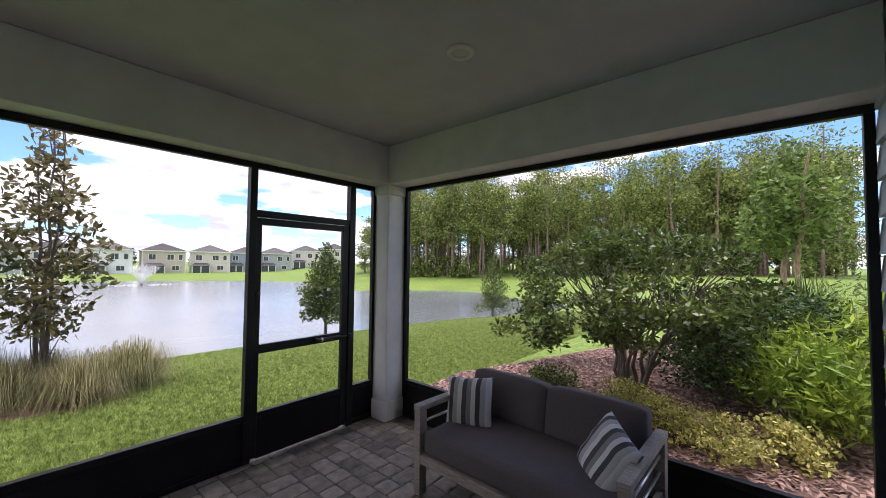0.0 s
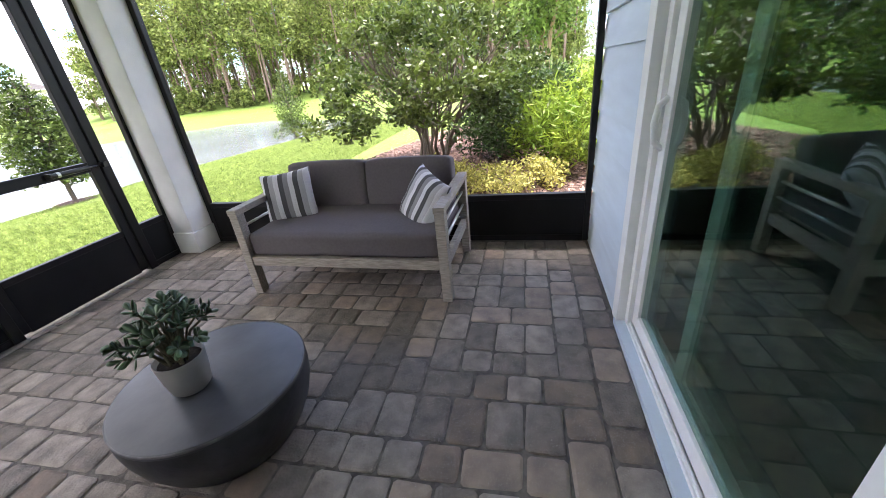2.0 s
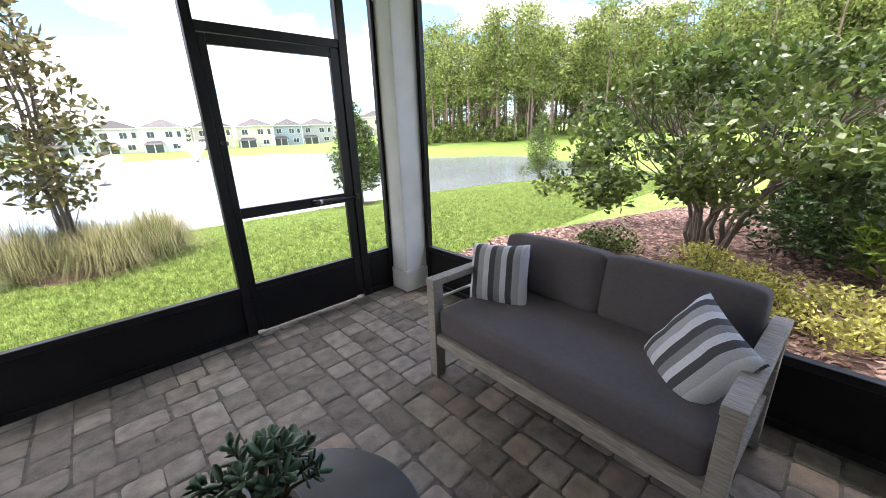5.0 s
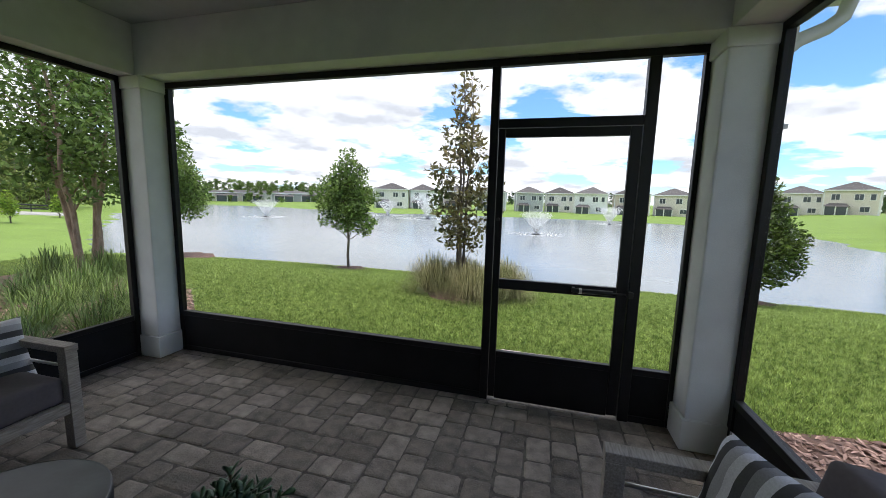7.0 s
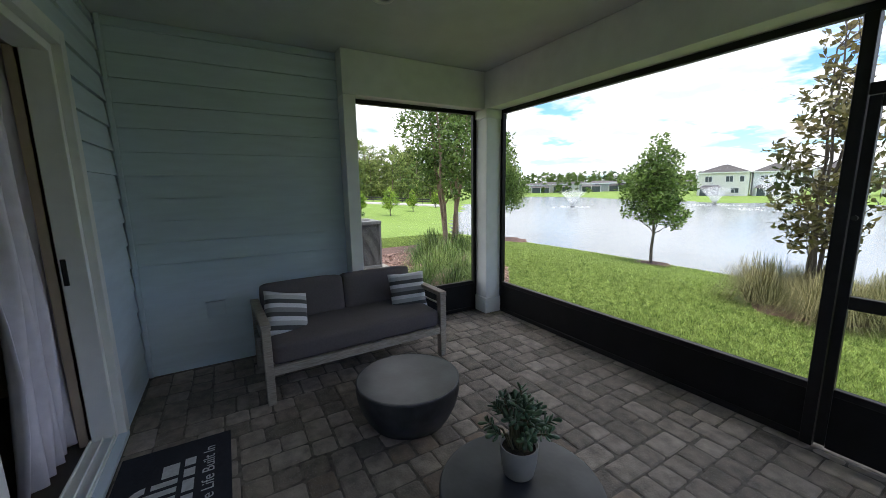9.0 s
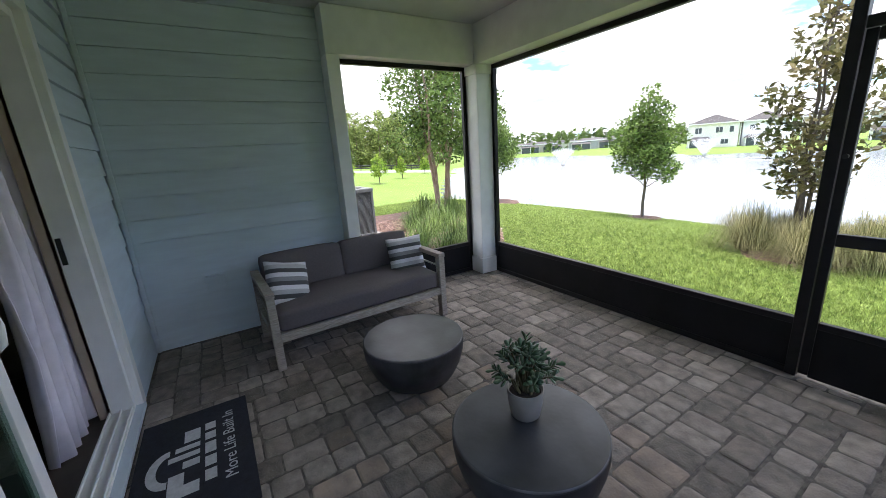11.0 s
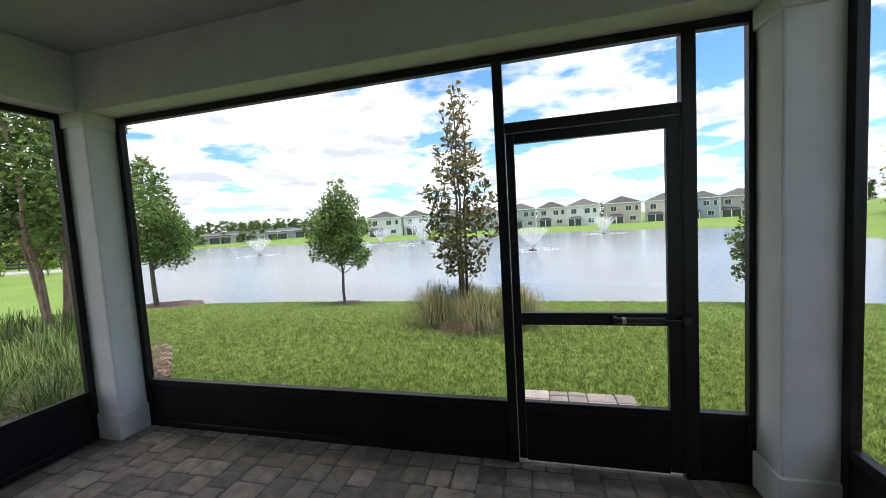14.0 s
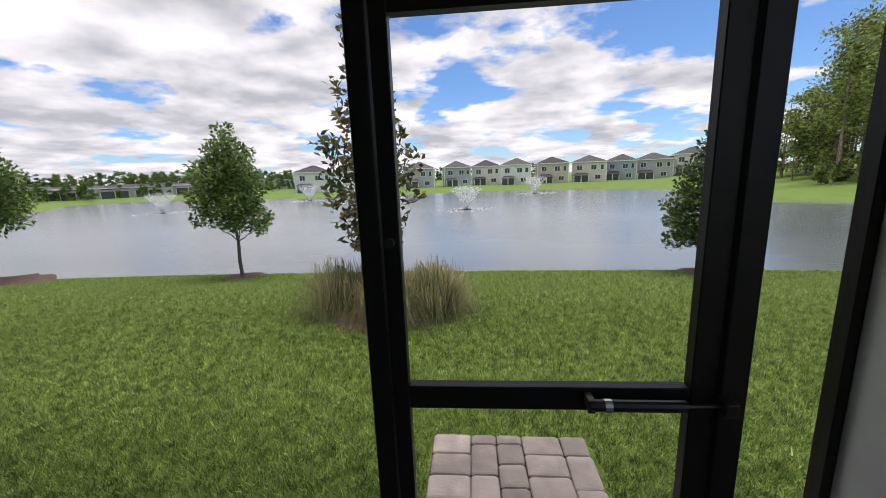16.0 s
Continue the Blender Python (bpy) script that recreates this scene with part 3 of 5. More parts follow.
def curtain():
    bm = bmesh.new()
    n, rows = 110, 8
    grid = []
    for j in range(rows + 1):
        z = 0.06 + (2.45 - 0.06) * j / rows
        grid.append([])
        for i in range(n + 1):
            u = i / n
            x = -2.80 + 0.86 * u * (1 - 0.12 * math.sin(j / rows * 3.1))
            y = RY - 0.095 + 0.045 * math.sin(u * 2 * math.pi * 9 + 0.4 * math.sin(j)) + 0.015 * math.sin(u * 31 + j)
            grid[-1].append(bm.verts.new((x, y, z)))
    for j in range(rows):
        for i in range(n):
            bm.faces.new((grid[j][i], grid[j][i + 1], grid[j + 1][i + 1], grid[j + 1][i]))
    c = part("curtain", bm, M_curtain, smooth=True)
    so = c.modifiers.new("thick", "SOLIDIFY")
    so.thickness = 0.004
    tagged(c, "lilac-white gathered curtain inside the slider", "curtain")
    r = bmesh.new()
    tube(r, [(-3.3, RY - 0.13, 2.48), (1.0, RY - 0.13, 2.48)], [0.014, 0.014], 10)
    tagged(part("curtain_rod", r, M_dark), "dark metal curtain rod on the room wall", "curtain rod")


curtain()


def ceiling_light(x, y):
    c = thing("ceiling_light", "small round white recessed ceiling light, unlit", "ceiling light", (x, y, CEIL - 0.001), group="porch ceiling lights")
    part("trim_ring", lathe([(0.052, -0.002), (0.056, -0.014), (0.078, -0.012), (0.086, -0.004), (0.086, 0.0)], 40), M_lamp, c, smooth=True)
    part("lens", lathe([(0.0, -0.008), (0.03, -0.007), (0.052, -0.003)], 32), M_lens, c, smooth=True)


ceiling_light(0.29, 0.70)
ceiling_light(-2.11, 0.72)


# ---- furniture ----
def rounded(sx, sy, sz, r, puff=0.0, seg=4, cuts=6):
    """A stuffed cushion: a rounded block with swollen faces, centred."""
    bm = bmesh.new()
    bmesh.ops.create_cube(bm, size=1)
    bmesh.ops.subdivide_edges(bm, edges=bm.edges[:], cuts=cuts, use_grid_fill=True)
    for v in bm.verts:
        p = v.co * 2
        q = Vector((p.x, p.y, p.z))
        c = Vector((max(-sx / 2 + r, min(sx / 2 - r, p.x * sx / 2)), max(-sy / 2 + r, min(sy / 2 - r, p.y * sy / 2)), max(-sz / 2 + r, min(sz / 2 - r, p.z * sz / 2))))
        d = Vector((p.x * sx / 2, p.y * sy / 2, p.z * sz / 2)) - c
        if d.length > 1e-6:
            d = d.normalized() * r
        w = Vector(c + d)
        k = [1 - abs(t) ** 3 for t in q]
        w.x += math.copysign(puff * k[1] * k[2], q.x) if abs(q.x) > 0.99 else 0
        w.y += math.copysign(puff * k[0] * k[2], q.y) if abs(q.y) > 0.99 else 0
        w.z += math.copysign(puff * k[0] * k[1], q.z) if abs(q.z) > 0.99 else 0
        v.co = w
    return bm


def shift(bm, x, y, z, m=None):
    bmesh.ops.transform(bm, matrix=Matrix.Translation((x, y, z)) @ (m or Matrix()), verts=bm.verts[:])
    return bm


def wrinkle(bm, amount, scale):
    for v in bm.verts:
        v.co.z += amount * noise.noise(v.co * scale)
        v.co.y += amount * 0.6 * noise.noise(v.co * scale + Vector((9, 3, 1)))
    return bm


def sofa(at, label, length):
    s = thing("outdoor_sofa", label, "sofa", at, group="matching porch sofas")
    h, D, ph = length / 2, 0.78, 0.635
    for sx in (-1, 1):
        x0, x1 = sorted((sx * h, sx * (h - 0.06)))
        part("leg", box(x0, x1, 0.0, 0.07, 0.0, ph - 0.042, 0.004), M_wood, s)
        part("leg", box(x0, x1, D - 0.07, D, 0.0, ph - 0.042, 0.004), M_wood, s)
        part("armrest", box(x0 - 0.004, x1 + 0.004, -0.004, D + 0.004, ph - 0.041, ph, 0.005), M_wood, s)
        part("side_rail", box(x0 + 0.012, x1 - 0.012, 0.071, D - 0.071, 0.22, 0.29, 0.004), M_wood, s)
        for z in (0.40, 0.50):
            bm = bmesh.new()
            xm = (x0 + x1) / 2
            tube(bm, [(xm, 0.065, z), (xm, D - 0.065, z)], [0.009, 0.009], 12)
            part("arm_rod", bm, M_metal, s, "thin bright metal rod", smooth=True)
    part("front_rail", box(-h + 0.061, h - 0.061, 0.006, 0.046, 0.225, 0.29, 0.004), M_wood, s)
    part("back_rail", box(-h + 0.061, h - 0.061, D - 0.05, D - 0.01, 0.225, 0.29, 0.004), M_wood, s)
    part("back_top_rail", box(-h + 0.061, h - 0.061, D - 0.05, D - 0.01, 0.55, 0.615, 0.004), M_wood, s)
    for i in range(9):
        x = -h + 0.14 + i * (length - 0.28) / 8
        part("seat_slat", box(x - 0.03, x + 0.03, 0.047, D - 0.051, 0.262, 0.282, 0.002), M_wood, s)
    seat = wrinkle(rounded(length - 0.13, D - 0.05, 0.165, 0.035, 0.010, cuts=34), 0.004, 5)
    for v in seat.verts:
        if v.co.z > 0.04:
            for x0, k in ((-0.13, 0.5), (-0.05, 0.9), (0.03, 1.0), (0.11, 0.7), (0.20, 0.4)):
                u = (v.co.x - x0 - 0.35 * (v.co.y + 0.1)) / 0.016
                v.co.z -= 0.006 * k * math.exp(-u * u) * math.exp(-((v.co.y + 0.14) / 0.13) ** 2)
    shift(seat, 0, 0.385, 0.375)
    part("seat_cushion", seat, M_fabric, s, "thick charcoal seat cushion", smooth=True)
    w = (length - 0.15) / 2
    for sx in (-1, 1):
        b = wrinkle(rounded(w - 0.008, 0.16, 0.345, 0.03, 0.012, cuts=16), 0.003, 6)
        shift(b, sx * w / 2, D - 0.115, 0.605, pose(0, 0, 0, -10, 0, 0))
        part("back_cushion", b, M_fabric, s, "plump charcoal back cushion", smooth=True)
    return s


def pillow(m, label):
    n = 22
    bm = bmesh.new()
    size, thick = 0.385, 0.07
    grids = []
    for side in (1, -1):
        g = []
        for j in range(n + 1):
            g.append([])
            for i in range(n + 1):
                u, v = 2 * i / n - 1, 2 * j / n - 1
                edge = (1 - u ** 4) * (1 - v ** 4)
                pinch = 1 - 0.07 * (1 - u * u) * abs(v) ** 3
                pinch2 = 1 - 0.07 * (1 - v * v) * abs(u) ** 3
                z = side * thick * max(edge, 0) ** 0.55 + 0.006 * noise.noise(Vector((u * 3, v * 3, side)))
                g[-1].append(bm.verts.new((u * size / 2 * pinch2, v * size / 2 * pinch, z if edge > 1e-6 else 0)))
        grids.append(g)
    for k, g in enumerate(grids):
        for j in range(n):
            for i in range(n):
                f = (g[j][i], g[j][i + 1], g[j + 1][i + 1], g[j + 1][i])
                bm.faces.new(f if k == 0 else f[::-1])
    bmesh.ops.remove_doubles(bm, verts=bm.verts[:], dist=0.001)
    p = part("throw_pillow", bm, M_stripe, smooth=True, m=m)
    return tagged(p, label, "pillow", group="striped throw pillows")


LOVE = pose(0.528, 0.572, 0, 0, 0, -91.5)
SOFA = pose(-2.32, 0.55, 0, 0, 0, 91.8)
sofa(LOVE, "grey teak two-seat sofa with charcoal cushions by the screen", 1.46)
sofa(SOFA, "grey teak two-seat sofa with charcoal cushions by the siding", 1.58)
pillow(LOVE @ pose(-0.535, 0.40, 0.59, 70, 0, 14) @ pose(0, 0, 0, 0, 0, 6), "grey and white striped pillow, upright against sofa arm")
pillow(LOVE @ pose(0.51, 0.35, 0.56, 62, 0, -40) @ pose(0, 0, 0, 0, 0, -16), "grey and white striped pillow leaning at a slant")
pillow(SOFA @ pose(-0.56, 0.37, 0.575, 66, 0, 24) @ pose(0, 0, 0, 0, 0, 73), "striped pillow with bands across, leaning on sofa arm")
pillow(SOFA @ pose(0.60, 0.42, 0.57, 72, 0, -6) @ pose(0, 0, 0, 0, 0, 90), "striped pillow with bands across, upright by sofa arm")


def drum_table(x, y, label):
    t = thing("drum_table", label, "coffee table", (x, y, 0), group="round drum tables")
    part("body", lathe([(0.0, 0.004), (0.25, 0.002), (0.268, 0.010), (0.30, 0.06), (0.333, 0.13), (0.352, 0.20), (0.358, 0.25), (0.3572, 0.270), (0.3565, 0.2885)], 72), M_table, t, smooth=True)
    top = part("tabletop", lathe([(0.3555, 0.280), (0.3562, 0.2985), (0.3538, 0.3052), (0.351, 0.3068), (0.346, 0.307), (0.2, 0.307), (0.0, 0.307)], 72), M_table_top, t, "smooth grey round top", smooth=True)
    part("rim", lathe([(0.3566, 0.2965), (0.3574, 0.2995), (0.3566, 0.3030), (0.3549, 0.3058), (0.3530, 0.3070)], 72), M_table_rim, top, "thin pale worn rim", smooth=True)
    return t


drum_table(-0.505, 0.625, "low round dark concrete drum table holding a plant")
drum_table(-1.64, 0.61, "low round dark concrete drum table, bare top")


def jade_plant(x, y, z):
    p = thing("potted_plant", "jade succulent in a round grey pot on the table", "plant", (x, y, z))
    part("pot", lathe([(0.0, 0.001), (0.058, 0.001), (0.069, 0.012), (0.080, 0.07), (0.0875, 0.15), (0.0855, 0.153), (0.080, 0.15), (0.075, 0.128), (0.0, 0.126)], 48), M_pot, p, "matt grey tapered pot", smooth=True)
    part("soil", lathe([(0.0, 0.136), (0.05, 0.134), (0.077, 0.130)], 28), M_soil, p)
    rnd = random.Random(5)
    stems = bmesh.new()
    tips = []
    for k in range(27):
        a = k * 2.4 + rnd.uniform(-0.3, 0.3)
        out = rnd.uniform(0.05, 0.148) if k > 3 else rnd.uniform(0, 0.06)
        top = 0.17 + 0.225 * rnd.uniform(0.6, 1.0) * (1 - 0.5 * (out / 0.15) ** 2)
        r0 = rnd.uniform(0.005, 0.04)
        p0 = Vector((r0 * math.cos(a), r0 * math.sin(a), 0.13))
        p2 = Vector((out * math.cos(a), out * math.sin(a), top))
        p1 = (p0 + p2) / 2 + Vector((-0.012 * math.cos(a), -0.012 * math.sin(a), 0.03))
        tube(stems, [p0, p1, p2], [0.006, 0.005, 0.0035], 6)
        tips.append((p1, p2))
    part("stem", stems, M_stem, p)
    lv = bmesh.new()
    for p1, p2 in tips:
        ax = (p2 - p1).normalized()
        for j in range(9):
            f = j / 8
            c = p1.lerp(p2, 0.5 + 0.55 * f)
            an = j * 2.4 + rnd.uniform(-0.3, 0.3)
            u = ax.orthogonal().normalized()
            side = (u * math.cos(an) + ax.cross(u) * math.sin(an))
            d = (side + ax * (0.35 + 0.75 * f) + Vector((0, 0, 0.1))).normalized()
            ln, wd, th = rnd.uniform(0.036, 0.056), rnd.uniform(0.018, 0.026), 0.007
            s = d.cross(ax).normalized() if d.cross(ax).length > 1e-3 else d.orthogonal().normalized()
            n = s.cross(d).normalized()
            ring = []
            for q, wf, tf in ((0.0, 0.15, 0.3), (0.35, 0.7, 1.0), (0.72, 1.05, 1.0), (0.94, 0.6, 0.5)):
                o = c + d * ln * q
                ring.append([lv.verts.new(o + s * wd / 2 * wf), lv.verts.new(o + n * th / 2 * tf), lv.verts.new(o - s * wd / 2 * wf), lv.verts.new(o - n * th / 2 * tf)])
            tipv = lv.verts.new(c + d * ln)
            for r0_, r1_ in zip(ring, ring[1:]):
                for i in range(4):
                    lv.faces.new((r0_[i], r0_[(i + 1) % 4], r1_[(i + 1) % 4], r1_[i]))
            for i in range(4):
                lv.faces.new((ring[-1][i], ring[-1][(i + 1) % 4], tipv))
    part("foliage", lv, M_jade, p, "fleshy dark green oval leaves", smooth=True)


jade_plant(-0.565, 0.665, 0.307)


def doormat():
    x0, x1, y0, y1 = -2.12, -1.16, -1.055, -0.49
    d = thing("doormat", "dark navy doormat with pale printing by the slider", "doormat", (0, 0, 0.003))
    part("pad", box(x0, x1, y0, y1, 0.0, 0.009, 0.003), M_mat, d)
    z = 0.0095
    cx, cy = (x0 + x1) / 2, (y0 + y1) / 2
    c_text = bpy.data.curves.new("text", "FONT")
    c_text.body, c_text.size, c_text.align_x, c_text.align_y, c_text.extrude = "More Life Built In", 0.088, "CENTER", "CENTER", 0.0005
    o = new("text", c_text)
    me = bpy.data.meshes.new_from_object(o.evaluated_get(bpy.context.evaluated_depsgraph_get()))
    bpy.data.objects.remove(o)
    me.materials.append(M_matprint)
    w = new("printed_words", me)
    w.parent = d
    w.matrix_basis = pose(cx - 0.05, cy + 0.17, z + 0.0008, 0, 0, 180)
    w["kind"] = "stuff"
    bm = bmesh.new()
    for i in range(14):
        a0, a1 = math.pi * i / 14, math.pi * (i + 1) / 14
        q = [(0.15 * math.cos(a0), 0.10 * math.sin(a0)), (0.15 * math.cos(a1), 0.10 * math.sin(a1)), (0.10 * math.cos(a1), 0.055 * math.sin(a1)), (0.10 * math.cos(a0), 0.055 * math.sin(a0))]
        bm.faces.new([bm.verts.new((cx + 0.0 - px, cy - 0.125 - py, z + 0.0006)) for px, py in q])
    part("emblem", bm, M_matprint, d, "pale arched emblem")
    # a row of tall bars over a row of short ones
    for k, (a, e, lo, hi) in enumerate(((0.30, 0.24, -0.12, 0.02), (0.24, 0.17, -0.12, -0.05), (0.15, 0.11, -0.06, 0.02), (0.09, 0.06, -0.13, 0.02), (0.04, 0.01, -0.10, 0.02), (-0.01, -0.09, -0.06, 0.02),
                                        (0.19, 0.13, 0.045, 0.10), (0.11, 0.05, 0.045, 0.10), (0.03, -0.04, 0.045, 0.10), (-0.06, -0.11, 0.045, 0.10), (-0.13, -0.18, 0.045, 0.10))):
        o = -0.16 if k < 6 else -0.05
        part("printed_bar", box(cx + 1.38 * e + o, cx + 1.38 * a + o, cy + lo, cy + hi, z, z + 0.0006), M_matprint, d)


doormat()

# faint access plate on the siding
ap = thing("outlet_cover", "square siding-coloured outlet cover low on the wall", "outlet cover", (LX + 0.008, -0.54, 0.52))
part("plate", box(-0.004, 0.012, -0.075, 0.075, -0.07, 0.07, 0.004), M_siding, ap)
part("hood", box(-0.004, 0.024, -0.08, 0.08, 0.071, 0.082, 0.003), M_siding, ap)


# downpipes outside the front corners
def downpipe(x, sgn, label):
    g = thing("downpipe", label, "downpipe", group="roof downpipes")
    bm = bmesh.new()
    tube(bm, [(x + 0.35 * sgn, 2.85, 3.12), (x + 0.35 * sgn, 2.85, 2.80), (x + 0.32 * sgn, 2.845, 2.70), (x + 0.24 * sgn, 2.835, 2.635), (x + 0.08 * sgn, 2.785, 2.56),
              (x + 0.01 * sgn, 2.762, 2.49), (x, 2.76, 2.36), (x, 2.76, 0.10), (x + 0.04 * sgn, 2.84, -0.02)], [0.042] * 9, 12)
    part("pipe", bm, M_gutter, g, smooth=True)
    part("strap", box(x - 0.05, x + 0.05, 2.70, 2.81, 2.02, 2.05, 0.003), M_gutter, g)


downpipe(1.64, 1, "white bent downpipe outside the corner column")
downpipe(-3.52, -1, "white bent downpipe outside the far column")
gut = bmesh.new()
box(LX - 0.9, RX + 0.9, 3.371, 3.50, CEIL + 0.10, CEIL + 0.24, 0.01, gut)
tagged(part("gutter", gut, M_gutter), "white eaves gutter along the roof edge", "gutter", kind="structure")


# ---- ground, pond and distance ----
SHORE = [(-19, 11.2), (-12, 10.2), (1, 10.0), (6, 9.7), (13, 8.9), (21, 7.4), (31, 12), (39, 29), (34, 36), (28, 40), (34, 62), (22, 80), (0, 83), (-37, 80), (-105, 100), (-62, 42), (-24, 14)]
WATER = -2.0


def shore_distance(x, y):
    """Metres to the pond's edge, negative inside."""
    p = np.array(SHORE, dtype=float)
    q = np.roll(p, -1, axis=0)
    best = np.full(x.shape, 1e9)
    inside = np.zeros(x.shape, dtype=bool)
    for (ax, ay), (bx_, by_) in zip(p, q):
        dx, dy = bx_ - ax, by_ - ay
        t = np.clip(((x - ax) * dx + (y - ay) * dy) / (dx * dx + dy * dy), 0, 1)
        best = np.minimum(best, np.hypot(x - ax - t * dx, y - ay - t * dy))
        cross = ((ay > y) != (by_ > y)) & (x < (bx_ - ax) * (y - ay) / (by_ - ay + 1e-12) + ax)
        inside ^= cross
    return np.where(inside, -best, best)


def ground_height(x, y):
    x, y = np.asarray(x, dtype=float), np.asarray(y, dtype=float)
    d = shore_distance(x, y)
    r = np.hypot(x, y)
    az = np.degrees(np.arctan2(x, y))
    right = np.clip((az - 25) / 15, 0, 1)
    left = np.clip((-az - 50) / 15, 0, 1)
    slope = 0.006 + 0.02 * np.clip((-az - 22) / 10, 0, 1) + 0.075 * right + 0.03 * left
    far = np.minimum(WATER + 0.12 + slope * np.maximum(d, 0), 0.4)
    k = np.clip((r - 11) / 26, 0, 1)
    k = k * k * (3 - 2 * k)
    k = np.where((y < 6) & (x > 0), np.clip((r - 25) / 40, 0, 1), k)
    q = np.clip((4.4 - d) / 4.4, 0, 1)
    z = (-0.05 - 0.57 * q * q * (3 - 2 * q)) * (1 - k) + far * k
    z = np.where(d < 0, np.maximum(z + d * 0.8, -3.2), z)
    return z


def ground():
    g = np.concatenate([-np.geomspace(900, 14, 46), np.linspace(-13.5, 13.5, 82), np.geomspace(14, 900, 46)])
    gx, gy = np.meshgrid(g, np.concatenate([-np.geomspace(900, 9, 30), np.linspace(-8.5, 16, 70), np.geomspace(17, 900, 70)]))
    z = ground_height(gx, gy)
    # the porch slab stands in a shallow hollow
    z = np.where((gx > LX - 0.3) & (gx < RX + 0.3) & (gy < FY + 0.2) & (gy > -6), -0.4, z)
    h, w = gx.shape
    v = np.stack([gx, gy, z], -1).reshape(-1, 3)
    i = np.arange(h * w).reshape(h, w)
    f = np.stack([i[:-1, :-1], i[:-1, 1:], i[1:, 1:], i[1:, :-1]], -1).reshape(-1, 4)
    tagged(raw("ground", v, f, M_grass, smooth=True), "mown green lawn running down to the pond", "lawn", kind="structure")


ground()
water = bmesh.new()
box(-130, 60, 5, 130, WATER - 0.3, WATER, 0, water)
tagged(part("water", water, M_water), "grey rippled pond reflecting bright clouds", "pond", kind="structure")


def in_bed(x, y):
    right = (x > RX + 0.03) & (y < np.where(x < 3.2, 2.75 + 0.12 * (x - 1.5), 2.95 - 0.33 * (x - 3.2))) & (x < 10) & (y > -6)
    left = (x < LX - 0.03) & (x > -9) & (y < np.where(x > -5.2, 3.0 - 0.85 * (x + 3.4), 4.5 - 0.12 * (x + 5.2))) & (y > -4)
    return right, left


def bed(name, poly, label):
    bm = bmesh.new()
    top = [bm.verts.new((x, y, -0.025)) for x, y in poly]
    low = [bm.verts.new((x, y, -0.3)) for x, y in poly]
    bm.faces.new(top)
    for i in range(len(poly)):
        j = (i + 1) % len(poly)
        bm.faces.new((low[i], low[j], top[j], top[i]))
    bmesh.ops.recalc_face_normals(bm, faces=bm.faces[:])
    tagged(part(name, bm, M_mulch), label, "mulch bed", kind="structure")


bed("mulch_bed", [(1.49, -6), (10, -6), (9.6, 0.6), (6.5, 1.85), (4.4, 2.55), (3.2, 2.95), (2.4, 2.9), (1.49, 2.78)], "reddish-brown bark mulch bed along the side screen")
bed("mulch_bed", [(-3.37, -4), (-3.37, 2.9), (-4.2, 3.7), (-5.2, 4.5), (-7, 4.75), (-9, 5.1), (-9, -4)], "reddish-brown bark mulch bed beside the house")


def chips(name, n, x0, x1, y0, y1, which, label):
    x, y = RNG.uniform(x0, x1, n), RNG.uniform(y0, y1, n)
    keep = in_bed(x, y)[which]
    c = np.stack([x, y, -0.022 + RNG.uniform(0, 0.012, n)], -1)[keep]
    n = len(c)
    a = RNG.uniform(0, 2 * np.pi, n)
    d = np.stack([np.cos(a), np.sin(a), RNG.normal(0, 0.25, n)], -1) * RNG.uniform(0.02, 0.05, n)[:, None]
    s = np.stack([-np.sin(a), np.cos(a), RNG.normal(0, 0.3, n)], -1) * RNG.uniform(0.008, 0.016, n)[:, None]
    v = np.stack([c - d, c + s + [0, 0, .006], c + d, c - s], 1).reshape(-1, 3)
    tagged(raw(name, v, np.arange(n * 4).reshape(n, 4), M_chip), label, "mulch", kind="stuff")


chips("mulch_chips", 34000, 1.5, 8, -3, 3.1, 0, "loose reddish bark chips on the bed")
chips("mulch_chips", 14000, -8, -3.4, 0, 5, 1, "loose reddish bark chips on the bed")


def lawn_blades(name, n, y0, y1, width, label):
    x = RNG.uniform(-11, 12, n)
    y = RNG.uniform(y0, y1, n)
    d = shore_distance(x, y)
    rb, lb = in_bed(x, y)
    ok = (d > 0.02) & ~rb & ~lb & ~((x > -0.10) & (x < 0.85) & (y < 3.67)) & (np.hypot(x + 1.1, (y - 6.1)) > 0.75)
    x, y = x[ok], y[ok]
    n = len(x)
    z = ground_height(x, y)
    a = RNG.uniform(0, 2 * np.pi, n)
    h = RNG.uniform(0.022, 0.06, n)
    lean = RNG.normal(0, 0.026, (n, 2))
    b = np.stack([x, y, z - 0.005], -1)
    s = np.stack([np.cos(a) * width, np.sin(a) * width, np.zeros(n)], -1)
    tip = b + np.stack([lean[:, 0], lean[:, 1], h], -1)
    v = np.stack([b - s, b + s, tip], 1).reshape(-1, 3)
    tagged(raw(name, v, np.arange(n * 3).reshape(n, 3), M_blade), label, "grass", kind="stuff")


lawn_blades("grass", 820000, 2.72, 6.2, 0.0044, "short dense blades of mown lawn grass near the porch")
lawn_blades("grass", 420000, 6.2, 10.2, 0.0060, "short dense blades of mown lawn grass near the pond")


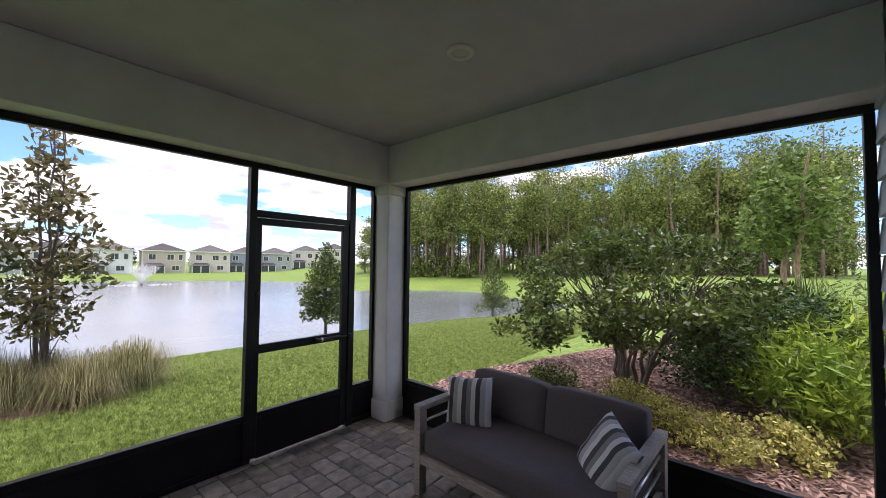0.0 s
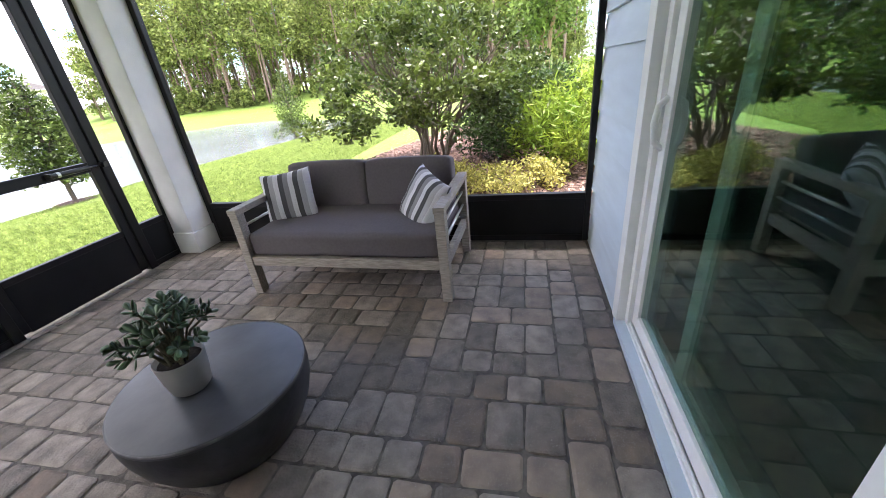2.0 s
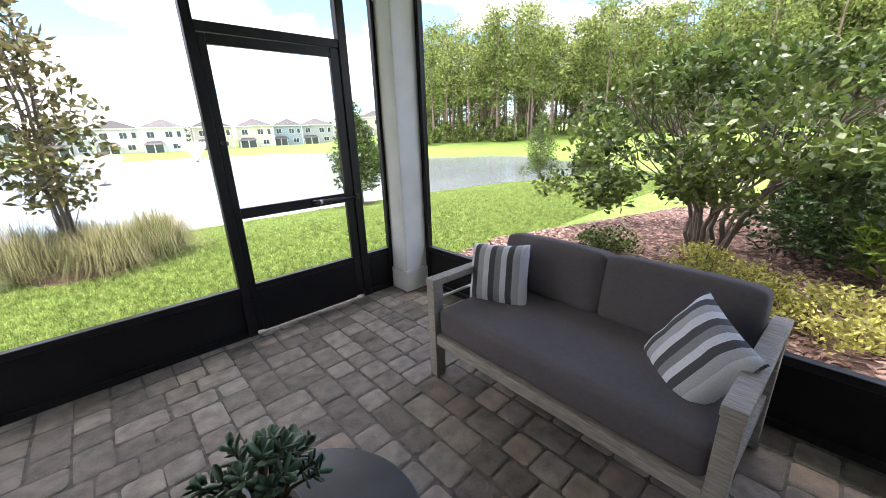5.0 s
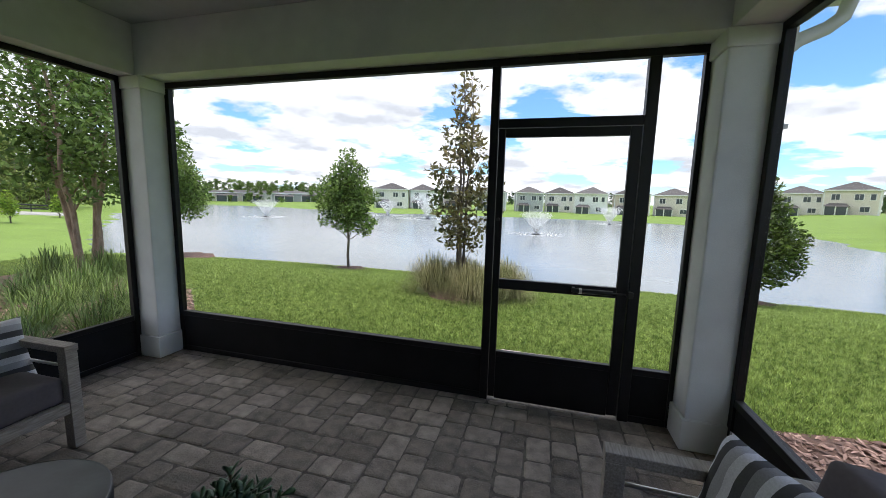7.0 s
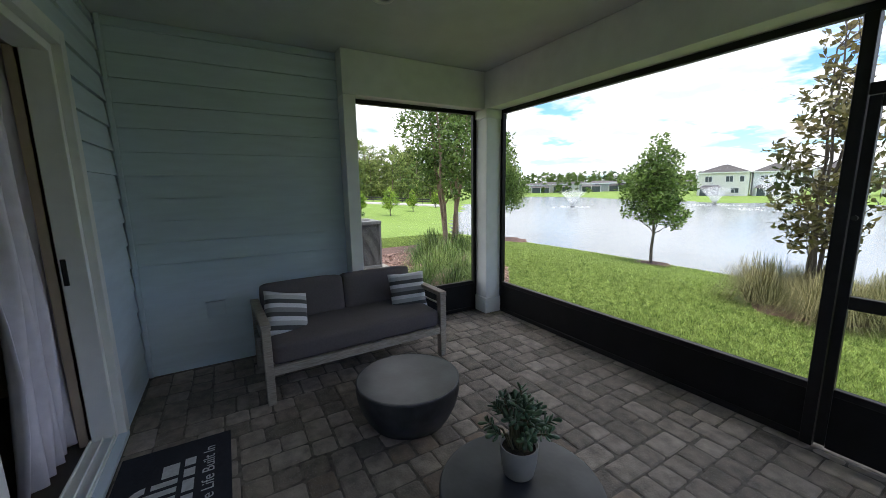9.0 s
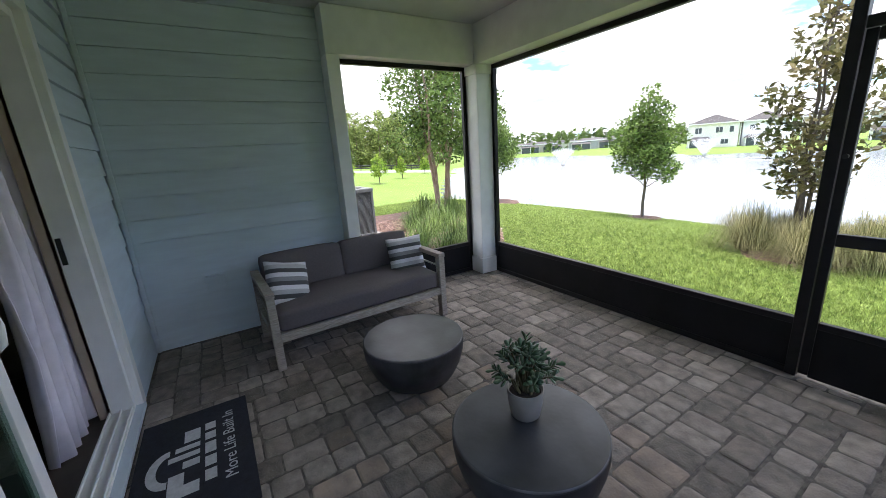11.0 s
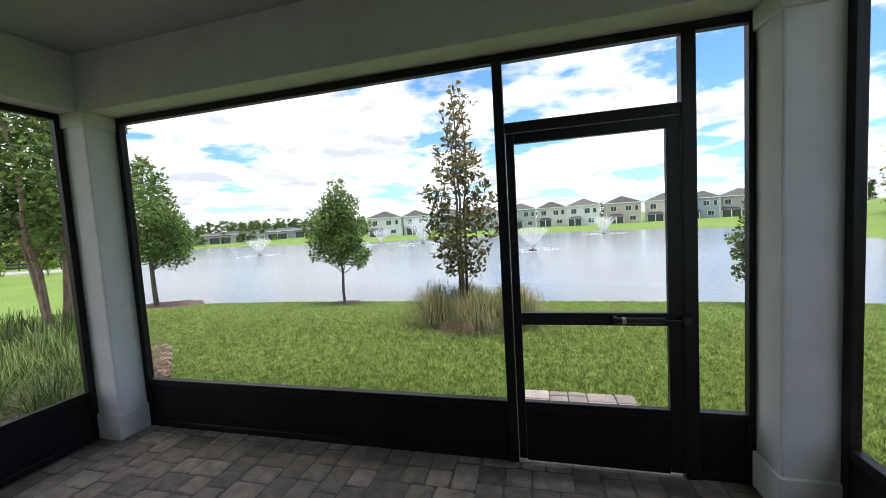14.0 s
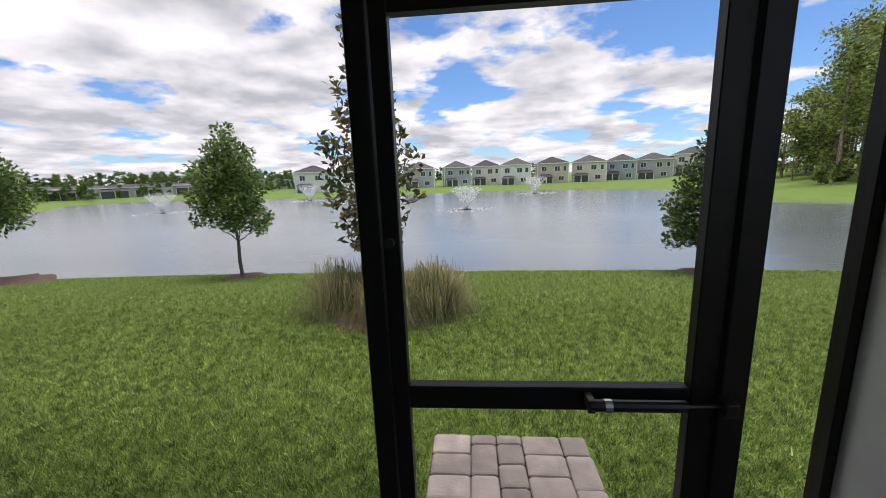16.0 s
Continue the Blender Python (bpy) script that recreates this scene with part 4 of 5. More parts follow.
# ---- plants ----
def branchy(bm, rnd, base, tip, r0, r1, wobble=0.05, n=5, seg=7):
    pts = []
    for i in range(n + 1):
        f = i / n
        p = Vector(base).lerp(Vector(tip), f)
        if 0 < i < n:
            p += Vector((rnd.uniform(-1, 1), rnd.uniform(-1, 1), rnd.uniform(-0.3, 0.3))) * wobble
        pts.append(p)
    tube(bm, pts, [r0 + (r1 - r0) * i / n for i in range(n + 1)], seg)
    return pts


def crown_points(rnd, lobes, n, shell=0.55):
    """Points in a union of lobes (centre, radii), thicker towards the skin of each."""
    out = []
    vol = np.array([l[1][0] * l[1][1] * l[1][2] for l in lobes]) ** 0.75
    for (c, r), share in zip(lobes, vol / vol.sum()):
        k = max(4, int(n * share))
        d = RNG.normal(size=(k, 3))
        d /= np.linalg.norm(d, axis=1)[:, None]
        rad = RNG.uniform(shell ** 3, 1, k) ** (1 / 3)
        out.append(np.array(c) + d * rad[:, None] * np.array(r))
    return np.concatenate(out)


def tree(name, x, y, h, crown0, radius, trunk_r, mat, leaves, leaf, label, group="", stems=1, bark=None, taper=0.75, lobes_n=26, seed=1, lean=0.0, category="tree", limb_n=14, spread=0.25, shell=0.4, flat=0.75):
    z = float(ground_height(np.array([x]), np.array([y]))[0])
    t = thing(name, label, category, (x, y, z), group)
    rnd = random.Random(seed)
    tb = bmesh.new()
    tops = []
    for s in range(stems):
        a = 2 * math.pi * s / stems + 0.5
        off = spread if stems > 1 else 0
        tip = (off * 2.2 * math.cos(a) + lean, off * 2.2 * math.sin(a), h * (0.9 if stems == 1 else rnd.uniform(0.7, 0.9)))
        pts = branchy(tb, rnd, (off * 0.35 * math.cos(a), off * 0.35 * math.sin(a), -0.05), tip, trunk_r, trunk_r * 0.25, trunk_r * 0.9, 7)
        tops.append(pts)
    lobes = []
    for i in range(lobes_n):
        f = (i + rnd.uniform(0, 0.9)) / lobes_n
        zc = crown0 + (h - crown0) * (0.06 + 0.9 * f)
        rr = radius * (math.sin(math.pi * min(1, 0.22 + 0.78 * f) ** 0.9)) ** 0.6 * (1 - (1 - taper) * f)
        a = i * 2.4 + rnd.uniform(-0.5, 0.5)
        o = rr * rnd.uniform(0.25, 0.78)
        lr = max(0.12 * radius, rr * rnd.uniform(0.28, 0.5))
        c = (o * math.cos(a) + lean * f, o * math.sin(a), zc)
        lobes.append((c, (lr, lr, lr * flat)))
        if i % max(1, lobes_n // limb_n) == 0:
            pts = tops[i % stems]
            zb = max(crown0 * 0.7, zc - 0.5 * radius)
            k = min(range(len(pts)), key=lambda q: abs(pts[q].z - zb))
            branchy(tb, rnd, pts[k], c, trunk_r * 0.35, trunk_r * 0.08, 0.03 * radius, 4, 5)
    part("trunk", tb, bark or M_bark, t)
    v, f = leaf_arrays(crown_points(rnd, lobes, leaves, shell), leaf, leaf * 0.48)
    raw("crown", v, f, mat, t)
    return t


tree("tree", -5.3, 9.75, 3.6, 1.0, 1.0, 0.045, M_leaf, 7000, 0.11, "young oval-crowned green tree at the pond's edge", "young pond-side trees", seed=3, lobes_n=40, taper=0.95)
tree("tree", -12.1, 9.65, 5.0, 1.4, 1.5, 0.08, M_leaf, 8500, 0.13, "leafy young green tree at the pond's edge", "young pond-side trees", seed=9, lobes_n=46, taper=0.6)
tree("tree", 4.95, 9.55, 2.95, 0.4, 0.86, 0.055, M_leaf_shrub, 7000, 0.10, "small dense evergreen tree beside the pond", "young pond-side trees", seed=5, lobes_n=44, taper=0.7)
tree("magnolia_tree", -1.12, 6.35, 4.05, 0.55, 0.66, 0.03, M_leaf_mag, 2000, 0.11, "slender sparse magnolia with bronze-green leaves", seed=11, lobes_n=40, taper=0.9, limb_n=40, shell=0.5, stems=3, spread=0.06)
tree("crape_myrtle", -7.65, 4.6, 5.5, 1.45, 1.5, 0.055, M_leaf, 8500, 0.12, "multi-stemmed tree with peeling tan bark", seed=13, stems=4, bark=M_birch, lobes_n=44, spread=0.3, taper=0.85)
tree("birch_tree", 19.5, -1.6, 7.2, 2.2, 2.4, 0.13, M_leaf, 3800, 0.26, "tall loose tree with pale trunks", seed=17, stems=2, bark=M_birch, lobes_n=34, spread=0.5, taper=0.55)
tree("small_bush", 13.0, 8.7, 2.75, 0.12, 1.1, 0.04, M_leaf_shrub, 3600, 0.09, "small conical evergreen bush on the bank", seed=19, lobes_n=34, taper=0.45, category="bush")


def shrub():
    """The broad many-stemmed shrub outside the side screen."""
    x, y = 4.35, 0.78
    t = thing("large_shrub", "broad rounded evergreen shrub on many bare stems", "shrub", (x, y, -0.05))
    rnd = random.Random(23)
    tb = bmesh.new()
    lobes = []
    for s in range(15):
        a = 2 * math.pi * s / 15 + rnd.uniform(-0.2, 0.2)
        ro = rnd.uniform(0.15, 0.95)
        mid = Vector((0.75 * ro * math.cos(a), 0.75 * ro * math.sin(a), rnd.uniform(0.75, 1.05)))
        pts = branchy(tb, rnd, (0.13 * math.cos(a), 0.13 * math.sin(a), 0), mid, rnd.uniform(0.02, 0.034), 0.016, 0.04, 5)
        for k in range(4):
            b = a + rnd.uniform(-0.7, 0.7)
            r2 = ro + rnd.uniform(0.1, 0.75)
            tip = Vector((r2 * math.cos(b), r2 * math.sin(b), 1.0 + rnd.uniform(0.1, 0.95) * (1 - 0.3 * (r2 / 1.7) ** 2)))
            p2 = branchy(tb, rnd, pts[rnd.randint(3, 5)], tip, 0.014, 0.005, 0.04, 4, 5)
            for q in range(2):
                tw = tip + Vector((rnd.uniform(-.3, .3), rnd.uniform(-.3, .3), rnd.uniform(0, .3)))
                branchy(tb, rnd, p2[3], tw, 0.008, 0.004, 0.02, 3, 4)
    for i in range(170):
        a = rnd.uniform(0, 2 * math.pi)
        f = rnd.uniform(0, 1) ** 0.55
        el = math.asin(rnd.uniform(-0.5, 1.0))
        px, py, pz = 1.72 * math.cos(el) * math.cos(a), 1.72 * math.cos(el) * math.sin(a), 1.2 + 0.98 * math.sin(el)
        k = 0.72 + 0.28 * f + 0.22 * noise.noise(Vector((px, py, pz)) * 1.6)
        lobes.append(((px * k, py * k, 1.2 + (pz - 1.2) * k), (0.22, 0.22, 0.13)))
    part("stems", tb, M_bark, t)
    v, f = leaf_arrays(crown_points(rnd, lobes, 16500, 0.3), 0.080, 0.038)
    raw("crown", v, f, M_leaf_shrub, t)


shrub()


def bush(name, x, y, rx, ry, h, mat, leaves, leaf, width, label, seed, up=0.3, group="", z0=-0.05):
    t = thing(name, label, "bush", (x, y, z0), group)
    rnd = random.Random(seed)
    tb = bmesh.new()
    lobes = []
    for i in range(34):
        a = rnd.uniform(0, 2 * math.pi)
        o = rnd.uniform(0, 0.8) ** 0.7
        zc = h * rnd.uniform(0.25, 0.85) * (1 - 0.35 * o * o)
        c = (rx * o * math.cos(a), ry * o * math.sin(a), zc)
        lobes.append((c, (rx * 0.33, ry * 0.33, h * 0.2)))
        if i % 3 == 0:
            branchy(tb, rnd, (0.3 * c[0], 0.3 * c[1], 0), c, 0.012, 0.004, 0.02, 3, 5)
    part("stems", tb, M_bark, t)
    v, f = leaf_arrays(crown_points(rnd, lobes, leaves, 0.4), leaf, width, up)
    raw("foliage", v, f, mat, t)


bush("podocarpus_bush", 3.95, -1.05, 0.75, 0.7, 1.12, M_leaf_lime, 3600, 0.14, 0.030, "bright lime-green feathery bush in the bed", 31, 0.5)
bush("podocarpus_bush", 5.0, -1.75, 1.0, 0.9, 1.38, M_leaf_lime, 4200, 0.14, 0.030, "bright lime-green feathery bush in the bed", 32, 0.5)
bush("dark_bush", 4.75, -0.15, 0.95, 0.8, 1.02, M_leaf_dark, 6000, 0.07, 0.03, "dark dense evergreen bush behind the shrub stems", 33)
bush("dark_bush", 6.4, -0.9, 1.2, 1.0, 1.5, M_leaf_dark, 6000, 0.08, 0.034, "dark dense evergreen bush behind the shrub stems", 34)
bush("podocarpus_bush", 7.6, -2.6, 1.6, 1.2, 1.8, M_leaf, 5000, 0.12, 0.03, "dense green bush at the end of the bed", 35, 0.4)
for i, (bx_, by_) in enumerate([(2.95, 0.15), (2.75, -0.35), (3.05, -0.8), (3.25, 0.55), (3.4, 1.5)]):
    bush("golden_shrub", bx_, by_, 0.42, 0.36, 0.42, M_leaf_gold if i < 4 else M_leaf_shrub, 1500, 0.042, 0.024, "low yellow-green variegated shrub in the mulch", 40 + i, group="low golden shrubs")


def blades(name, x, y, n, spread, h, w, mat, label, droop=0.5, z0=-0.05, seed=0, category="grass clump", group=""):
    t = thing(name, label, category, (x, y, z0), group)
    rng = np.random.default_rng(seed)
    a = rng.uniform(0, 2 * np.pi, n)
    r0 = spread * 0.28 * np.sqrt(rng.uniform(0, 1, n))
    b0 = rng.uniform(0, 2 * np.pi, n)
    base = np.stack([r0 * np.cos(b0), r0 * np.sin(b0), np.zeros(n)], -1)
    out = np.stack([np.cos(a), np.sin(a), np.zeros(n)], -1) * (spread * (0.1 + 0.95 * rng.uniform(0, 1, n) ** 0.75))[:, None]
    of = np.linalg.norm(out, axis=1) / spread
    hh = h * rng.uniform(0.3, 1.2, n) * (1.05 - 0.42 * of)
    s = np.stack([-np.sin(a), np.cos(a), np.zeros(n)], -1) * w
    lv = []
    for f, zf in ((0, 0), (0.35, 0.6), (0.7, 0.95), (1.0, 1.0 - droop * (0.2 + 0.55 * of))):
        p = base + out * f ** 0.85
        p[:, 2] += hh * zf
        wf = (1 - f) * 0.8 + 0.2 if f < 1 else 0.08
        lv.append((p - s * wf, p + s * wf))
    v = np.stack([q for pr in lv for q in pr], 1)
    i = np.arange(n)[:, None] * 8
    f = np.concatenate([i + np.array([2 * k, 2 * k + 1, 2 * k + 3, 2 * k + 2]) for k in range(3)])
    raw("blades", v.reshape(-1, 3), f, mat, t)
    return t


for k, (px, py) in enumerate([(-1.5, 5.95), (-0.78, 5.62), (-1.1, 6.45), (-0.42, 6.15), (-0.28, 5.85)]):
    blades("ornamental_grass", px, py, 1700, 0.64 - 0.04 * (k % 3), 0.66 - 0.05 * (k % 4), 0.0032, M_reed, "pale tan ornamental grass clump round the magnolia", 1.35, seed=k + 1, group="ornamental grass clumps")
blades("dwarf_palm", 17.2, -1.9, 260, 1.3, 1.5, 0.035, M_iris, "small fan palm on the far lawn", 0.6, seed=77, category="palm")
for k, (px, py, ph) in enumerate([(-4.3, 2.6, .55), (-4.9, 3.2, .6), (-5.6, 3.0, .65), (-6.3, 3.7, .7), (-5.4, 3.9, .6), (-6.9, 4.3, .75), (-4.6, 2.0, .5), (-7.6, 3.9, .7), (-5.9, 4.3, .55), (-4.1, 1.9, .5), (-5.1, 2.5, .6), (-4.4, 3.25, .5), (-6.6, 3.2, .6), (-5.9, 3.5, .7), (-7.2, 4.7, .7), (-4.9, 3.75, .5), (-8.1, 4.4, .7)]):
    blades("strap_leaf_plant", px, py, 260, 0.55, 0.85 * ph, 0.006, M_iris, "clump of long green strap leaves in the mulch", 0.9, seed=50 + k, category="plant", group="strap-leaf plants")


def mulch_ring(x, y, r):
    z = float(ground_height(np.array([x]), np.array([y]))[0])
    rnd = random.Random(int(abs(x) * 100))
    bm = lathe([(r * 1.02, -0.03), (r, 0.012), (r * 0.6, 0.035), (0.0, 0.05)], 26)
    for v in bm.verts:
        k = 1 + 0.16 * noise.noise(v.co * 5)
        v.co.x *= k
        v.co.y *= k
    tagged(part("mulch_ring", bm, M_mulch, m=pose(x, y, z)), "low ring of dark bark mulch round a young tree", "mulch", group="tree mulch rings")


mulch_ring(-5.3, 9.7, 0.5)
mulch_ring(-11.8, 9.4, 1.3)
mulch_ring(4.95, 9.5, 0.45)
mulch_ring(-0.95, 5.9, 0.62)


# ---- distance ----
def pine_wood(name, spots, label, seed, mat=None, low=0.3, clumps=16):
    rng = np.random.default_rng(seed)
    tv, tf, cv = [], [], []
    nt = 0
    for x, y, h in spots:
        z = float(ground_height(np.array([x]), np.array([y]))[0])
        lean = rng.normal(0, 0.4, 2)
        k = 6
        for j in range(2):
            for i in range(k):
                a = 2 * np.pi * i / k
                r = (0.2, 0.06)[j] * h / 18
                tv.append((x + r * np.cos(a) + lean[0] * j, y + r * np.sin(a) + lean[1] * j, z + (-0.3, h * 0.95)[j]))
        for i in range(k):
            tf.append((nt + i, nt + (i + 1) % k, nt + k + (i + 1) % k, nt + k + i))
        nt += 2 * k
        m = int(rng.integers(clumps - 4, clumps + 3))
        for q in range(m):
            f = rng.uniform(low, 1.0)
            rad = h * 0.19 * (1.12 - 0.75 * (f - low) / (1 - low))
            a = rng.uniform(0, 2 * np.pi)
            o = rad * rng.uniform(0.1, 0.9)
            c = np.array([x + o * np.cos(a) + lean[0] * f, y + o * np.sin(a) + lean[1] * f, z + h * f])
            cv.append(c + rng.normal(size=(62, 3)) * np.array([0.74, 0.74, 0.38]) * h / 16)
    t = thing(name, label, "trees", kind="stuff")
    raw("trunks", tv, tf, M_pinebark, t)
    v, f = leaf_arrays(np.concatenate(cv), 0.5, 0.24, 0.25)
    raw("needles", v, f, mat or M_leaf_pine, t)


def wood_spots(az0, az1, r0, r1, n, h0, h1, seed):
    rng = np.random.default_rng(seed)
    out = []
    for i in range(n):
        a = radians(rng.uniform(az0, az1))
        r = rng.uniform(r0, r1)
        out.append((-r * math.sin(a), r * math.cos(a), rng.uniform(h0, h1)))
    return out


pine_wood("pine_wood", wood_spots(-97, -41, 64, 80, 130, 13.5, 20.5, 1), "tall green pine wood beyond the pond", 1, M_leaf_pine, 0.38, 15)
pine_wood("pine_wood", wood_spots(-98, -40, 80, 100, 150, 17, 24, 7), "dense pines deeper in the wood", 7, M_leaf_pine, 0.08, 20)
pine_wood("pine_wood", wood_spots(-42, -36, 76, 95, 18, 9, 15, 2), "lower pines at the wood's end", 2, M_leaf_pine, 0.1)
pine_wood("undergrowth", wood_spots(-98, -40, 62, 72, 120, 1.5, 4, 8), "low leafy undergrowth along the wood's edge", 8, M_leaf_pine, 0.05, 10)
pine_wood("far_trees", wood_spots(58, 102, 78, 112, 230, 7, 13, 3), "mixed green trees beyond the lawn", 3, M_leaf_pine, 0.02, 18)
pine_wood("far_trees", wood_spots(14, 62, 205, 235, 190, 6, 9, 15), "continuous low green tree line behind the far houses", 15, M_leaf, 0.0, 14)
pine_wood("far_trees", wood_spots(25, 58, 150, 166, 46, 3, 6.5, 12), "scattered trees among the far low houses", 12, M_leaf, 0.1, 12)
pine_wood("far_trees", wood_spots(-36, 58, 215, 290, 260, 5.5, 9, 4), "low dark tree line behind the houses", 4, M_leaf_dark, 0.0, 14)
for k, (a, r, h) in enumerate(((68, 42, 3.4), (72.4, 46, 2.6), (64.5, 50, 3.0), (61, 60, 2.8))):
    tree("tree", -r * math.sin(radians(a)), r * math.cos(radians(a)), h, h * 0.2, h * 0.34, 0.06, M_leaf_lime, 1500, 0.2, "small rounded yellow-green tree on the far lawn", "far lawn trees", seed=90 + k, lobes_n=22)
for k, (a, r) in enumerate(((73.5, 36), (75.2, 37), (77, 38))):
    bush("clipped_bush", -r * math.sin(radians(a)), r * math.cos(radians(a)), 1.0, 1.0, 1.1, M_leaf_dark, 900, 0.16, 0.08, "round dark clipped bush on the far lawn", 95 + k, group="far clipped bushes", z0=float(ground_height(np.array([-r * math.sin(radians(a))]), np.array([r * math.cos(radians(a))]))[0]))


def lane():
    """A pale road with a low dark fence, curving along the trees beyond the left lawn."""
    def at(az, r, up):
        a = radians(az)
        x, y = -r * math.sin(a), r * math.cos(a)
        return x, y, float(ground_height(np.array([x]), np.array([y]))[0]) + up
    angles = [60 + 1.5 * k for k in range(24)]
    verts, faces = [], []
    for az in angles:
        for r0, up in ((64, -0.3), (64, 0.12), (69, 0.14), (69, -0.3)):
            verts.append(at(az, r0, up))
    for k in range(len(angles) - 1):
        for j in range(3):
            faces.append((4 * k + j, 4 * k + j + 1, 4 * k + 5 + j, 4 * k + 4 + j))
    tagged(raw("road", verts, faces, M_road), "pale worn road curving past the far trees", "road", kind="structure")
    fence = thing("fence", "low dark rail fence along the far road", "fence")
    for az, nxt in zip(angles, angles[1:]):
        p, q = at(az, 71, 0), at(nxt, 71, 0)
        bm = bmesh.new()
        tube(bm, [(p[0], p[1], p[2] - 0.2), (p[0], p[1], p[2] + 1.0)], [0.07, 0.07], 6)
        part("post", bm, M_dark, fence)
        for up in (0.45, 0.9):
            bm = bmesh.new()
            tube(bm, [(p[0], p[1], p[2] + up), (q[0], q[1], q[2] + up)], [0.09, 0.09], 6)
            part("rail", bm, M_dark, fence)


lane()


def house(az, r, w, d, h, turn, paint, label, storeys=2):
    a = radians(az)
    x, y = -r * math.sin(a), r * math.cos(a)
    z = float(ground_height(np.array([x]), np.array([y]))[0])
    t = thing("house", label, "house", (x, y, z, 0, 0, az + turn), group="houses across the pond")
    wall = part("wall", box(-w / 2, w / 2, -d / 2, d / 2, -0.3, h), paint, t)
    ov, rh = 0.5, h * 0.36
    bm = bmesh.new()
    e = [bm.verts.new((sx * (w / 2 + ov), sy * (d / 2 + ov), h - 0.02)) for sx, sy in ((-1, -1), (1, -1), (1, 1), (-1, 1))]
    rl = max(0.3, (w - d) / 2)
    rd = [bm.verts.new((-rl, 0, h + rh)), bm.verts.new((rl, 0, h + rh))]
    bm.faces.new((e[0], e[1], rd[1], rd[0])); bm.faces.new((e[2], e[3], rd[0], rd[1]))
    bm.faces.new((e[1], e[2], rd[1])); bm.faces.new((e[3], e[0], rd[0])); bm.faces.new(e[::-1])
    part("roof", bm, M_roof, t)

    def window(x0, x1, z0, z1):
        fr = part("window", box(x0 - 0.1, x1 + 0.1, -d / 2 - 0.05, -d / 2 + 0.05, z0 - 0.1, z1 + 0.1), M_vinyl, t)
        n = 2 if x1 - x0 > 1.0 else 1
        for k in range(n):
            a0 = x0 + (x1 - x0) * k / n + 0.04
            a1 = x0 + (x1 - x0) * (k + 1) / n - 0.04
            part("pane", box(a0, a1, -d / 2 - 0.09, -d / 2 - 0.052, z0, z1), M_win, fr)
    if storeys == 2:
        window(-w * 0.36, -w * 0.36 + 1.5, h * 0.60, h * 0.83)
        window(w * 0.06, w * 0.06 + 1.5, h * 0.60, h * 0.83)
        window(w * 0.33, w * 0.33 + 0.9, h * 0.60, h * 0.83)
    window(w * 0.18, w * 0.18 + 1.6, h * 0.13 * 2 / storeys, h * 0.36 * 2 / storeys * 0.9)
    # white corner boards, eaves band and a lower side wing
    for sx in (-1, 1):
        part("corner_board", box(sx * w / 2 - 0.12, sx * w / 2 + 0.12, -d / 2 - 0.06, -d / 2 + 0.1, -0.3, h - 0.03), M_vinyl, t)
    part("fascia", box(-w / 2 - ov + 0.02, w / 2 + ov - 0.02, -d / 2 - ov - 0.06, -d / 2 - ov + 0.06, h - 0.2, h + 0.06), M_vinyl, t)
    # porch at the back
    pw = w * 0.42
    part("porch", box(-w * 0.44, -w * 0.44 + pw, -d / 2 - 2.2, -d / 2 - 0.01, -0.2, h * 0.40 * 2 / storeys * 0.8), M_win, t, "dark screened porch")
    bm = bmesh.new()
    x0, x1, y0, y1, zb = -w * 0.44 - 0.3, -w * 0.44 + pw + 0.3, -d / 2 - 2.6, -d / 2 - 0.01, h * 0.40 * 2 / storeys * 0.8
    q = [bm.verts.new(c) for c in ((x0, y0, zb), (x1, y0, zb), (x1, y1, zb), (x0, y1, zb), (x0 + 0.8, y1, zb + 0.8), (x1 - 0.8, y1, zb + 0.8))]
    bm.faces.new((q[0], q[1], q[5], q[4])); bm.faces.new((q[1], q[2], q[5])); bm.faces.new((q[3], q[0], q[4])); bm.faces.new((q[3], q[2], q[1], q[0])); bm.faces.new((q[2], q[3], q[4], q[5]))
    part("porch_roof", bm, M_roof, t)
    for k in range(3):
        xx = -w * 0.44 + pw * k / 2
        part("porch_post", box(xx - 0.12, xx + 0.12, -d / 2 - 2.32, -d / 2 - 2.2, -0.2, zb), M_vinyl, t)


PAINT = [house_paint(i, c) for i, c in enumerate([(0.72, 0.67, 0.60), (0.80, 0.82, 0.84), (0.46, 0.48, 0.50), (0.60, 0.53, 0.45), (0.80, 0.78, 0.74), (0.36, 0.44, 0.52)])]
NAMES = ["cream", "white", "grey", "tan", "off-white", "slate-blue"]
for k, (az, wd, pi) in enumerate([(22.8, 10, 4), (18.2, 8.5, 1), (13.0, 9, 3), (7.6, 9, 2), (2.2, 8.2, 2), (-2.2, 8.6, 4), (-6.7, 8.6, 1), (-11.6, 9, 3), (-16.6, 9.4, 0), (-20.8, 8.6, 5), (-24.4, 10, 2), (-28.6, 9, 4), (-32.6, 9, 0)]):
    house(az, (126 if k < 9 else 140) + 3 * (k % 3), wd * 1.05, 9.5, 6.0, (-4, 6, 2)[k % 3], PAINT[pi], "%s two-storey house with hip roof across the pond" % NAMES[pi])
for k, az in enumerate([28.5, 33, 37, 40.5, 44, 48, 52]):
    house(az, 172, 17, 11, 3.2, (5, -5)[k % 2], PAINT[(4, 0, 2)[k % 3]], "low %s one-storey house beyond the pond" % NAMES[(4, 0, 2)[k % 3]], 1)


